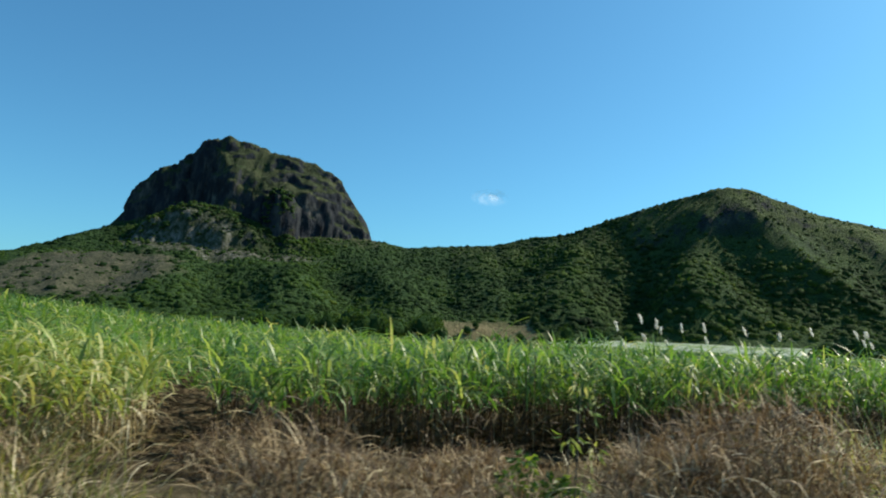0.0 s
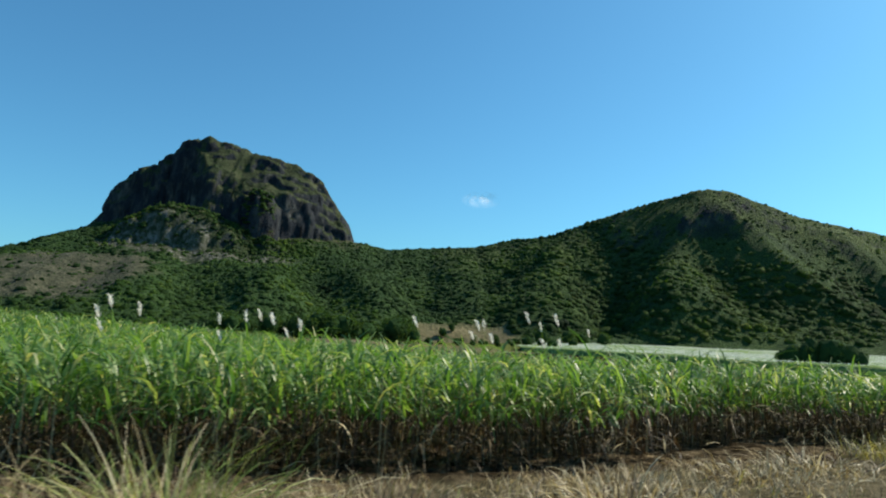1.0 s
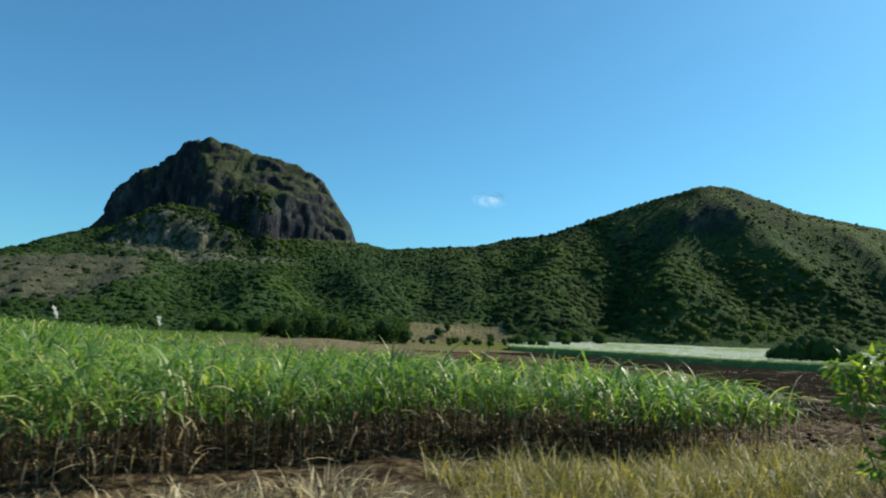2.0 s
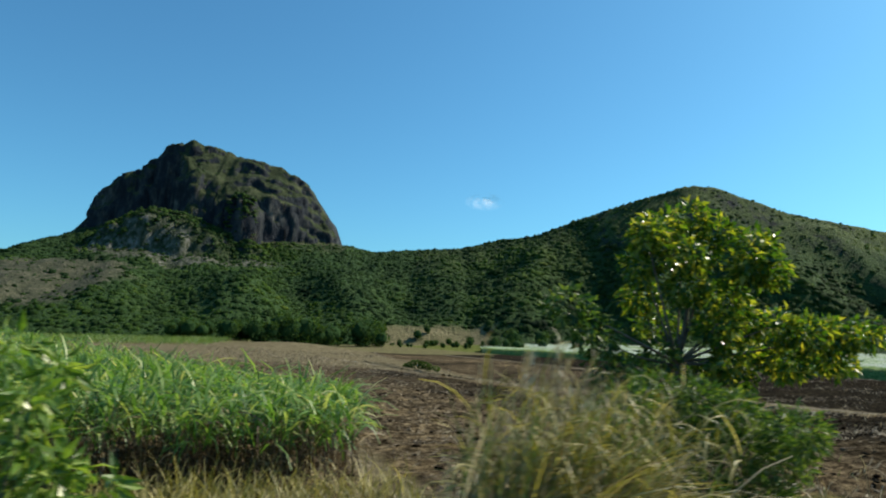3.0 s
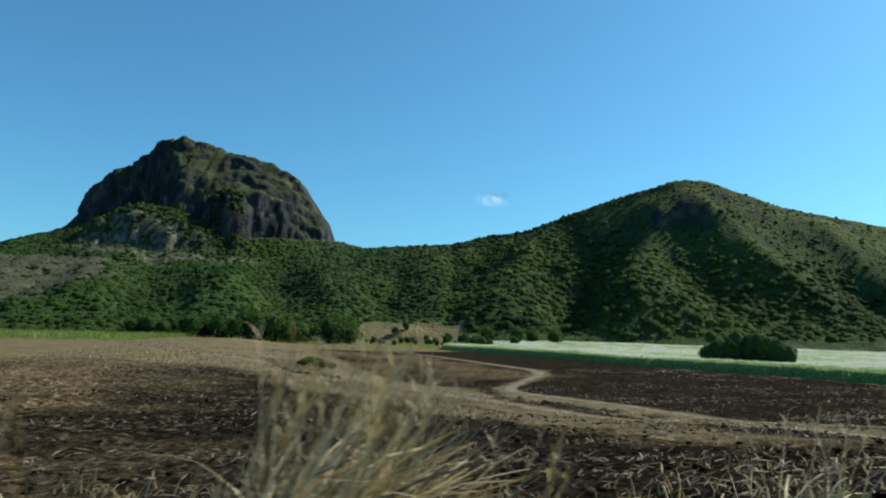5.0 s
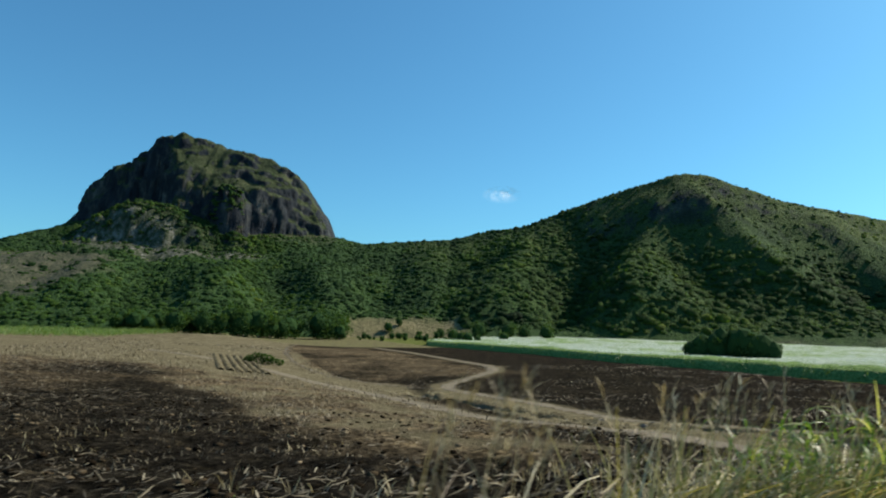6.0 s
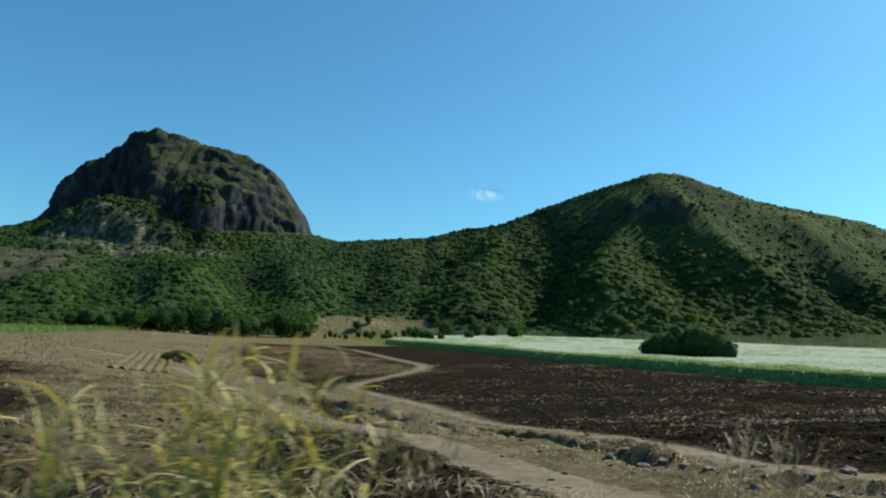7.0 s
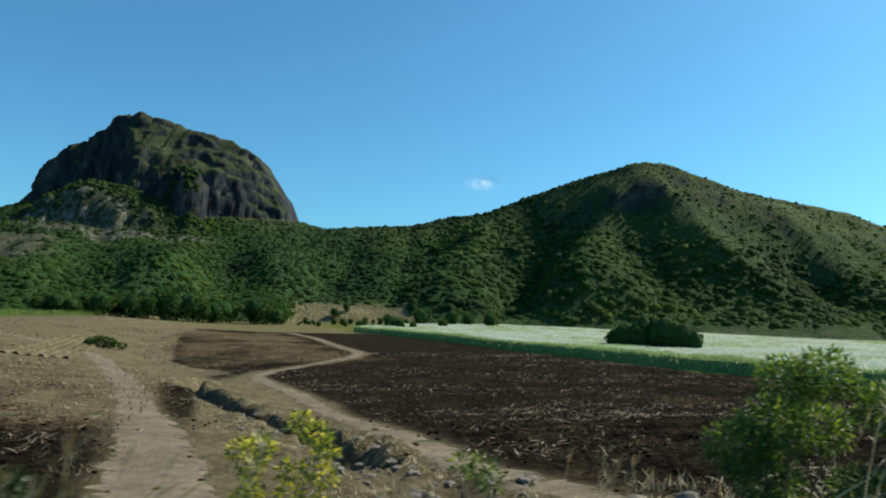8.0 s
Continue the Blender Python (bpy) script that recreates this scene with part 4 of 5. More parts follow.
def plume(at, height, lean, rng):
    """A cane flower: a thin stem with a loose silvery tuft."""
    ob = empty("cane_plume", at, "silvery white cane plume on a thin tall stem", "cane plume", "cane plumes over the field")
    one = np.array([[0, 0, 0.0]])
    yaw = np.array([rng.uniform(-0.6, 0.6) + math.pi])
    sv, sf = blades(one, yaw, np.array([height]), np.array([0.022]), np.array([lean * 0.3]), np.array([lean]), 4)
    me = joined("stem", [((sv, sf), 0)], [MAT_CANE])
    part("stem", me, ob, "thin green stem")
    top = sv.reshape(-1, 2, 3).mean(1)
    k = 40
    s = rng.uniform(0.62, 1, k)
    b = np.outer(1 - s, top[-2]) + np.outer(s, top[-1])
    sets = [((blades(b, yaw[0] + rng.normal(0, 1.1, k), rng.uniform(0.07, 0.13, k), rng.uniform(0.03, 0.045, k), rng.uniform(0.1, 0.7, k), rng.uniform(0.2, 1.0, k), 2)), 0)]
    tagged(part("tuft", joined("tuft", sets, [MAT_PLUME]), ob, "loose silvery white tuft"), kind="stuff")
    return ob


rng = np.random.default_rng(21)
for u0, v0, n, wide in ((11.1, 14.6, 4, 0.7), (14.2, 16.0, 5, 1.1), (14.6, 13.8, 2, 0.5), (18.5, 14.4, 5, 0.8), (20.3, 13.9, 4, 0.6), (23.0, 17.0, 2, 1.3), (-22, 50, 7, 7.0), (2, 62, 8, 12.0), (-34, 62, 8, 9.0)):
    for _ in range(n):
        u, v = u0 + rng.uniform(-wide, wide), v0 + rng.uniform(-wide, wide) * 0.7
        x, y = xy_of(u, v)
        plume((x, y, gz(x, y) + 1.2), rng.uniform(1.7, 2.4), rng.uniform(0.03, 0.35), rng)

# the green field of young cane beyond the dry one
rng = np.random.default_rng(31)
n = 5200
y = 224 + 120 * rng.uniform(0, 1, n) ** 1.5
x = rng.uniform(0, 1, n) * (-33 - 0.25 * (y - 224) + 200) - 200 + 3 * vnoise(y / 9, 0.5, 118)
P = np.stack([x, y, ground_z(x, y)], 1)
k = n * 5
b = repeat(P, 5) + np.stack([rng.uniform(-0.7, 0.7, k), rng.uniform(-0.7, 0.7, k), rng.uniform(0, 1.2, k)], 1)
me = joined("sugar_cane", [(blades(b, rng.uniform(0, 6.283, k), rng.uniform(1.0, 1.8, k), rng.uniform(0.14, 0.26, k), rng.uniform(0.05, 0.5, k), rng.uniform(0.3, 1.5, k), 1), 0)], [MAT_CANE_YOUNG])
tagged(new("sugar_cane", me), "low field of bright green young cane", "sugar cane", kind="stuff")


# ---- the flowering field ----
def silver_back(u):
    return np.interp(u, [153, 165, 200, 300, 560], [268, 300, 350, 385, 400])


def flowering_material():
    """Close-set cane tops: silvery flowers over green leaves."""
    m, nt, p = material("flowering cane canopy")
    at = nt.nodes.new("ShaderNodeAttribute")
    at.attribute_name = "top"
    fine, mid, big = noise_at(nt, 1.6, 5, None, 0.7), noise_at(nt, 0.16, 4), noise_at(nt, 0.022, 3)
    green = ramp(nt, fine, [(0.3, (0.060, 0.115, 0.028)), (0.5, (0.130, 0.205, 0.058)), (0.7, (0.24, 0.31, 0.105))])
    white = ramp(nt, fine, [(0.32, (0.12, 0.17, 0.10)), (0.5, (0.26, 0.31, 0.25)), (0.68, (0.44, 0.48, 0.44))])
    thin = math_node(nt, "SUBTRACT", math_node(nt, "ADD", mid, math_node(nt, "ADD", math_node(nt, "MULTIPLY", big, 1.2), math_node(nt, "MULTIPLY", fine, 0.5))), 1.47)
    f = map_range(nt, math_node(nt, "ADD", at.outputs["Fac"], math_node(nt, "MULTIPLY", thin, 2.2)), 0.30, 0.95)
    nt.links.new(mixc(nt, f, green, white), p.inputs["Base Color"])
    p.inputs["Roughness"].default_value = 0.9
    p.inputs["Specular IOR Level"].default_value = 0.1
    bump(nt, p, fine, 1.0, 0.5)
    return m


rng = np.random.default_rng(41)
vv = spread((34, 120, 1.4), (120, 240, 2.2), (240, 396, 3.6))
dd = np.array([0, 0.25, 0.7, 1.3, 2.2, 3.4, 5, 7, 10, 14, 19, 25, 32, 40, 50, 62, 76, 92, 110, 130, 155, 185, 220, 260, 310])
D, W = np.meshgrid(dd, vv)
D, W = D.ravel(), W.ravel()
U = silver_edge(W) + 1.1 * vnoise(W / 4, 0.3, 121) + 0.4 * vnoise(W / 1.3, 0.7, 122) + D
W = np.where(W > silver_back(U), silver_back(U), W)
x, y = xy_of(U, W)
lift = np.interp(D, [0, 0.25, 0.7, 1.3, 2.2, 400], [-0.1, 0.9, 1.7, 2.05, 2.25, 2.3])
z = ground_z(x, y) + lift * (1 + 0.10 * vnoise(U / 1.5, W / 1.5, 124)) + sm(1, 4, D) * (0.22 * vnoise(U / 4, W / 4, 125) + 0.5 * vnoise(U / 30, W / 22, 126))
me = raw_mesh("flowering_cane", np.stack([x, y, z], 1), quad_grid(len(dd), len(vv)), True)
layer = me.attributes.new("top", "FLOAT", "POINT")
layer.data.foreach_set("value", (0.08 + 0.92 * sm(1.0, 4.5, D)).astype(np.float32))
me.materials.append(flowering_material())
tagged(new("flowering_cane", me), "close-set canopy of flowering cane, silvery over green", "sugar cane", kind="stuff")
sets = []
for step, v0, v1, scale in ((1.7, 35, 150, 1.1), (2.5, 150, 240, 1.5), (4.2, 240, 400, 2.2)):
    U, V = np.meshgrid(np.arange(150, 330 if v0 < 150 else 470, step), np.arange(v0, v1, step))
    U, V = U.ravel() + rng.uniform(-0.5, 0.5, U.size) * step, V.ravel() + rng.uniform(-0.5, 0.5, V.size) * step
    inner = U - silver_edge(V)
    keep = (inner > 0.6 * vnoise(V / 4, 0.3, 121)) & (V < silver_back(U)) & (U < 150 + 1.25 * V + 90)
    U, V, inner = U[keep], V[keep], inner[keep]
    x, y = xy_of(U, V)
    P = np.stack([x, y, ground_z(x, y)], 1)
    rim = inner < 4
    for sel, n_g, n_w in ((rim, 22, 0), (~rim, 0, 6)):
        Q = P[sel]
        k = len(Q) * n_g
        b = repeat(Q, n_g) + np.stack([rng.uniform(-0.9, 0.9, k) * scale, rng.uniform(-0.9, 0.9, k) * scale, rng.uniform(0.4, 2.1, k)], 1)
        sets.append((blades(b, rng.uniform(0, 6.283, k), rng.uniform(0.4, 0.8, k), rng.uniform(0.08, 0.15, k) * scale, rng.uniform(0.05, 0.5, k), rng.uniform(0.4, 1.6, k), 2), 0))
        k = len(Q) * n_w
        if k:
            b = repeat(Q, n_w) + np.stack([rng.uniform(-0.8, 0.8, k) * scale, rng.uniform(-0.8, 0.8, k) * scale, rng.uniform(2.1, 2.45, k)], 1)
            sets.append((blades(b, rng.uniform(0, 6.283, k), rng.uniform(0.3, 0.55, k), rng.uniform(0.10, 0.18, k) * scale, rng.uniform(0.1, 0.9, k), rng.uniform(0.2, 1.2, k), 1), 1))
me = joined("flowering_cane", sets, [MAT_CANE_FAR, MAT_SILVER])
tagged(new("flowering_cane", me), "silvery white plumes standing over the cane", "sugar cane", kind="stuff")

# ---- soil and straw ----
rng = np.random.default_rng(51)


def field_points(n, v0, v1, u0=40, u1=168, power=1.6):
    v = v0 + (v1 - v0) * rng.uniform(0, 1, n) ** power
    u = rng.uniform(u0, u1, n)
    x, y = xy_of(u, v)
    soil, _ = cover_masks(x, y)
    keep = rng.uniform(0, 1, n) < soil
    return x[keep], y[keep]


x, y = field_points(10500, 8.5, 52, power=1.2)
size = 0.025 + 0.13 * rng.uniform(0, 1, len(x)) ** 3
P = np.stack([x, y, ground_sheet(x, y) + size * 0.25], 1)
scatter_blobs("soil_clods", P, size * 1.15, 0, MAT_SOIL, "dark clods of turned soil on the field", "soil clods", rng, 0.55)
x, y = field_points(90000, 8.5, 130, power=1.5)
u, v = uv_of(x, y)
keep = fbm(u / 9, v / 5, 3, 131) + rng.uniform(-0.3, 0.35, len(x)) - 0.30 * sm(58, 74, u) > -0.05
x, y = x[keep], y[keep]
n = len(x)
P = np.stack([x, y, ground_sheet(x, y) + rng.uniform(0.02, 0.12, n)], 1)
far = 1 + 0.02 * np.hypot(x - 50, y - 18)
me = joined("cane_trash", [(blades(P, rng.normal(0.34, 1.0, n), rng.uniform(0.10, 0.42, n) * far ** 0.4, rng.uniform(0.02, 0.045, n) * far, rng.uniform(1.2, 1.7, n), rng.uniform(-0.3, 0.5, n), 2, rng.uniform(-0.8, 0.8, n)), 0)], [MAT_TRASH])
tagged(new("cane_trash", me), "dry cane leaves scattered over the ploughed soil", "straw", kind="stuff")

n = 34000
u, v = rng.uniform(10, 93, n), np.where(rng.uniform(0, 1, n) < 0.5, 62 + 150 * rng.uniform(0, 1, n) ** 1.3, rng.uniform(16, 62, n))
x, y = xy_of(u, v)
soil, green = cover_masks(x, y)
keep = (soil < 0.8) & (green < 0.5) & (u > 40 + 20 * (v < 62)) & (fbm(u / 6, v / 14, 3, 133) > -0.1)
x, y = x[keep], y[keep]
n = len(x)
far = 1 + 0.02 * np.hypot(x - 50, y - 18)
P = np.stack([x, y, ground_sheet(x, y)], 1)
me = joined("stubble", [(blades(P, rng.uniform(0, 6.283, n), rng.uniform(0.15, 0.4, n) * far ** 0.3, rng.uniform(0.02, 0.045, n) * far, rng.uniform(0.3, 1.5, n), rng.uniform(0.1, 1.0, n), 2), 0)], [MAT_TRASH])
tagged(new("stubble", me), "dry stubble on the pale harvested field", "stubble", kind="stuff")


def furrows(a, b, run, rows):
    """Low ridges side by side on the harvested field."""
    s = np.linspace(0, 1, 40)
    w = np.linspace(-1, 1, 5)
    V, F, off = [], [], 0
    for i in range(rows):
        t = i / (rows - 1)
        u0, v0 = a[0] + (b[0] - a[0]) * t, a[1] + (b[1] - a[1]) * t
        U = (u0 + run[0] * s)[:, None] + 0.55 * w[None, :]
        W = (v0 + run[1] * s)[:, None] + 0 * w[None, :]
        x, y = xy_of(U.ravel(), W.ravel())
        z = ground_z(x, y) - 0.06 + (0.45 * np.tile(1 - w * w, 40)) * (0.8 + 0.4 * vnoise(x * 0.8, y * 0.8, 171 + i)) + 0.05
        V.append(np.stack([x, y, z], 1))
        F.append(quad_grid(5, 40) + off)
        off += 200
    me = raw_mesh("furrow_rows", np.concatenate(V), np.concatenate(F), True)
    me.materials.append(MAT_GROUND)
    return tagged(new("furrow_rows", me), "parallel ridges on the pale harvested field", "furrows", kind="stuff")


furrows((73.0, 99.0), (79.5, 103.0), (-1.0, 46.0), 6)

# ---- roadside grass ----
rng = np.random.default_rng(61)


def verge(name, n, u0, u1, v0, v1, h0, h1, wide, mat, label, gate, seed):
    u, v = rng.uniform(u0, u1, n), rng.uniform(v0, v1, n)
    m = fbm(u / 2.6, v / 2.2, 3, seed)
    tracks = np.minimum(line_distance(u, v, TRACK_LEFT), line_distance(u, v, TRACK_RIGHT))
    keep = (m > gate) & ((np.abs(u) > 1.4) | (v < 12)) & (tracks > 1.6) & ((u < 92) | (u > 108) | (v < 8.5) | (v > 15))
    u, v, m = u[keep], v[keep], m[keep]
    x, y = xy_of(u, v)
    k = len(x)
    P = np.stack([x, y, ground_sheet(x, y) - 0.03], 1)
    L = rng.uniform(h0, h1, k) * (0.6 + 1.2 * np.clip(m - gate, 0, 0.5))
    me = joined(name, [(blades(P, rng.normal(0.2, 1.8, k), L, rng.uniform(0.6, 1.3, k) * wide, rng.uniform(0.05, 0.7, k), rng.uniform(0.2, 1.8, k), 3, rng.uniform(-0.8, 0.8, k)), 0)], [mat])
    return tagged(new(name, me), label, "grass", kind="stuff")


verge("dry_grass", 5500, -30, -4.2, 7.5, 14.5, 0.35, 0.85, 0.02, MAT_STRAW, "matted straw-coloured dry grass beside the cane", -0.12, 148)
verge("dry_grass", 9000, 7.5, 40, 7.5, 13.6, 0.18, 0.5, 0.02, MAT_STRAW, "matted straw-coloured dry grass beside the cane", -0.12, 141)
verge("dry_grass", 9000, -30, 40, 7.5, 14, 0.25, 0.65, 0.018, MAT_BROWN, "withered reddish brown weeds beside the cane", 0.05, 142)
verge("dry_grass", 9000, 46, 125, 6.5, 15, 0.25, 0.8, 0.02, MAT_STRAW, "sparse dry grass along the field's margin", 0.06, 143)
verge("green_weeds", 3000, -30, 125, 6.5, 14, 0.2, 0.6, 0.03, MAT_GRASS, "low green weeds in the dry verge", 0.16, 144)
verge("dry_grass", 9000, 60, 94, 14, 46, 0.12, 0.34, 0.03, MAT_TRASH, "low tufts of weathered grass on the stubble", 0.02, 150)
verge("dry_grass", 5000, 60, 118, 15, 45, 0.15, 0.45, 0.025, MAT_STRAW, "tufts of dry grass beside the tracks", 0.22, 145)
verge("green_weeds", 5000, 29, 40.5, 9.5, 13.8, 0.45, 1.0, 0.024, MAT_OCHRE, "yellowing grass before the cane's end", -0.15, 152)
verge("green_weeds", 6000, -14, 0.5, 7.0, 12.0, 0.45, 1.1, 0.024, MAT_GRASS, "low yellowing grass before the cane", -0.1, 149)
verge("green_weeds", 6000, 83, 93, 6.5, 9.2, 0.35, 0.75, 0.022, MAT_GRASS, "low yellowing grass beside the track", -0.1, 146)
verge("dry_grass", 2500, 97, 103, 15, 24, 0.08, 0.22, 0.024, MAT_TRASH, "bleached grass on the rubble beside the gully", -0.05, 151)
verge("dry_grass", 2600, 104, 122, 8, 17, 0.2, 0.6, 0.02, MAT_STRAW, "loose bleached grass at the field's corner", 0.0, 147)


n = 13000
g = np.array(GULLY)
s = rng.uniform(0, len(g) - 1.001, n)
i = s.astype(int)
f = s - i
side = rng.choice([-1, 1], n)
off = side * (1.2 + np.abs(rng.normal(0.3, 0.5, n)) * np.where(side < 0, 2.4, 1.0))
u, v = g[i, 0] * (1 - f) + g[i + 1, 0] * f + off, g[i, 1] * (1 - f) + g[i + 1, 1] * f + rng.uniform(-0.5, 0.5, n)
keep = fbm(u / 1.5, v / 2.5, 3, 151) > -0.12
x, y = xy_of(u[keep], v[keep])
n = len(x)
P = np.stack([x, y, ground_sheet(x, y) - 0.02], 1)
me = joined("dry_grass", [(blades(P, rng.uniform(0, 6.283, n), rng.uniform(0.07, 0.22, n), rng.uniform(0.02, 0.045, n), rng.uniform(0.2, 1.3, n), rng.uniform(0.3, 1.6, n), 2), 0)], [MAT_STRAW])
tagged(new("dry_grass", me), "bleached dry grass on the gully's banks", "grass", kind="stuff")


def rock_mesh(seed):
    bm = bmesh.new()
    bmesh.ops.create_icosphere(bm, subdivisions=2, radius=1)
    for ve in bm.verts:
        ve.co *= 0.8 + 0.55 * noise.noise(ve.co * 1.3 + Vector((seed * 3.7, 1, seed)))
        ve.co.z *= 0.6
    me = bpy.data.meshes.new("rock")
    bm.to_mesh(me)
    bm.free()
    me.materials.append(MAT_STONE)
    return me


ROCKS = [rock_mesh(k) for k in range(4)]
for k in range(260):
    s = float(rng.uniform(0, len(GULLY) - 2.01))
    i, f = int(s), s - int(s)
    u, v = (g[i] * (1 - f) + g[i + 1] * f) + rng.normal(0, 1.1, 2)
    x, y = xy_of(u, v)
    ob = new("rock", ROCKS[k % 4])
    r = float(0.07 + 0.25 * rng.uniform() ** 2)
    ob.matrix_basis = Matrix.Translation((x, y, float(ground_sheet(np.array([x]), np.array([y]))[0]) + 0.1 * r)) @ Matrix.Rotation(rng.uniform(0, 6.28), 4, "Z") @ Matrix.Diagonal((r * 1.2, r, r, 1))
    tagged(ob, "dark grey weathered rock lying in the gully", "rock", "rocks in the gully")


def reed_clump(at, stalks, height, spread_, seed):
    """Upright leafy stalks, each with short arching leaves up its length."""
    r = np.random.default_rng(seed)
    ob = empty("grass_clump", (at[0], at[1], gz(at[0], at[1])), "tall yellow-green reed clump with arching leaves", "grass clump", "grass clumps on the verge")
    b = np.stack([r.normal(0, spread_, stalks), r.normal(0, spread_ * 0.7, stalks), np.full(stalks, -0.1)], 1)
    yaw, tall, lean = r.normal(0.2, 0.7, stalks), r.uniform(0.7, 1.0, stalks) * height, r.uniform(0.05, 0.35, stalks)
    st = blades(b, yaw, tall, np.full(stalks, 0.014), lean, r.uniform(0.0, 0.35, stalks), 4)
    tagged(part("stalk_tuft", joined("stalk_tuft", [(st, 0)], [MAT_CANE]), ob, "upright green stalks"), kind="stuff")
    mid = st[0].reshape(stalks, 5, 2, 3).mean(2)
    for nm, per, m2, lab, lo in (("foliage", 7, MAT_OCHRE if at[0] < 40 or at[0] > 77 else MAT_REED, "", 0.15), ("dry_foliage", 6, MAT_STRAW, "bleached dead blades", 0.0)):
        k = stalks * per
        s = r.uniform(lo, 1.0 if lo else 0.5, k) * 3.99
        i = s.astype(int)
        f = (s - i)[:, None]
        row = np.repeat(np.arange(stalks), per)
        p = mid[row, i] * (1 - f) + mid[row, i + 1] * f
        bl = blades(p, r.uniform(0, 6.283, k), r.uniform(0.25, 0.62, k), r.uniform(0.010, 0.022, k) if at[0] < 40 else r.uniform(0.014, 0.03, k), r.uniform(0.1, 0.8, k), r.uniform(0.8, 2.6, k), 4, r.uniform(-1.2, 1.2, k))
        tagged(part(nm, joined(nm, [(bl, 0)], [m2]), ob, lab), kind="stuff")
    return ob


for i, (x, y, n, h, sp) in enumerate(((75.8, 31.6, 70, 1.75, 0.3), (77.9, 31.9, 75, 1.8, 0.34), (71.6, 30.7, 40, 1.5, 0.4), (34.9, 16.9, 90, 1.6, 0.26), (35.45, 17.2, 90, 1.5, 0.28))):
    reed_clump((x, y), n, h, sp, 850 + i)


def grass_clump(at, n, height, spread_, lean, mat, label, seed, heads=0, head_mat=None, wide=0.02):
    r = np.random.default_rng(seed)
    z = gz(at[0], at[1])
    ob = empty("grass_clump", (at[0], at[1], z), label, "grass clump", "grass clumps on the verge")
    b = np.stack([r.normal(0, spread_ * 0.5, n), r.normal(0, spread_ * 0.4, n), np.full(n, -0.1)], 1)
    yaw = r.normal(0.25, 0.75, n) if at[0] > 30 else np.arctan2(b[:, 1], b[:, 0]) + r.normal(0, 0.9, n)
    dry = r.uniform(0, 1, n) < 0.28
    for nm, sel, m2, lab in (("foliage", ~dry, mat, ""), ("dry_foliage", dry, MAT_STRAW if mat is not MAT_STRAW else MAT_CANE_DRY, "bleached dead blades")):
        k = int(sel.sum())
        bl = blades(b[sel], yaw[sel], r.uniform(0.55, 1.0, k) * height * 1.15, r.uniform(0.5, 1.4, k) * wide, r.uniform(0.02, lean, k), r.uniform(0.4, 2.8 if mat is MAT_STRAW else 1.9, k), 5, r.uniform(-1.2, 1.2, k))
        tagged(part(nm, joined(nm, [(bl, 0)], [m2]), ob, lab), kind="stuff")
    if heads:
        b = np.stack([r.normal(0, spread_ * 0.4, heads), r.normal(0, spread_ * 0.3, heads), np.full(heads, -0.05)], 1)
        hy = r.normal(0.2, 0.7, heads)
        sv, sf = blades(b, hy, r.uniform(0.9, 1.2, heads) * height, np.full(heads, 0.009), r.uniform(0.02, 0.2, heads), r.uniform(0.1, 0.5, heads), 4)
        tagged(part("stalk_tuft", joined("stalk_tuft", [((sv, sf), 0)], [head_mat]), ob, "thin upright stalks"), kind="stuff")
        tip = sv.reshape(heads, 5, 2, 3).mean(2)[:, 3:]
        k = heads * 9
        s = r.uniform(0, 1, k)[:, None]
        hb = repeat(tip[:, 0], 9) * (1 - s) + repeat(tip[:, 1], 9) * s
        me = joined("seed_tuft", [(blades(hb, repeat(hy, 9) + r.normal(0, 0.9, k), r.uniform(0.08, 0.2, k), np.full(k, 0.012), r.uniform(0.1, 0.7, k), r.uniform(0.2, 1.0, k), 2), 0)], [head_mat])
        tagged(part("seed_tuft", me, ob, "feathery pale seed heads"), kind="stuff")
    return ob


PALE = "tall pale dry grass clump with bent leaves"
BROWNISH = "withered reddish brown grass clump by the cane"
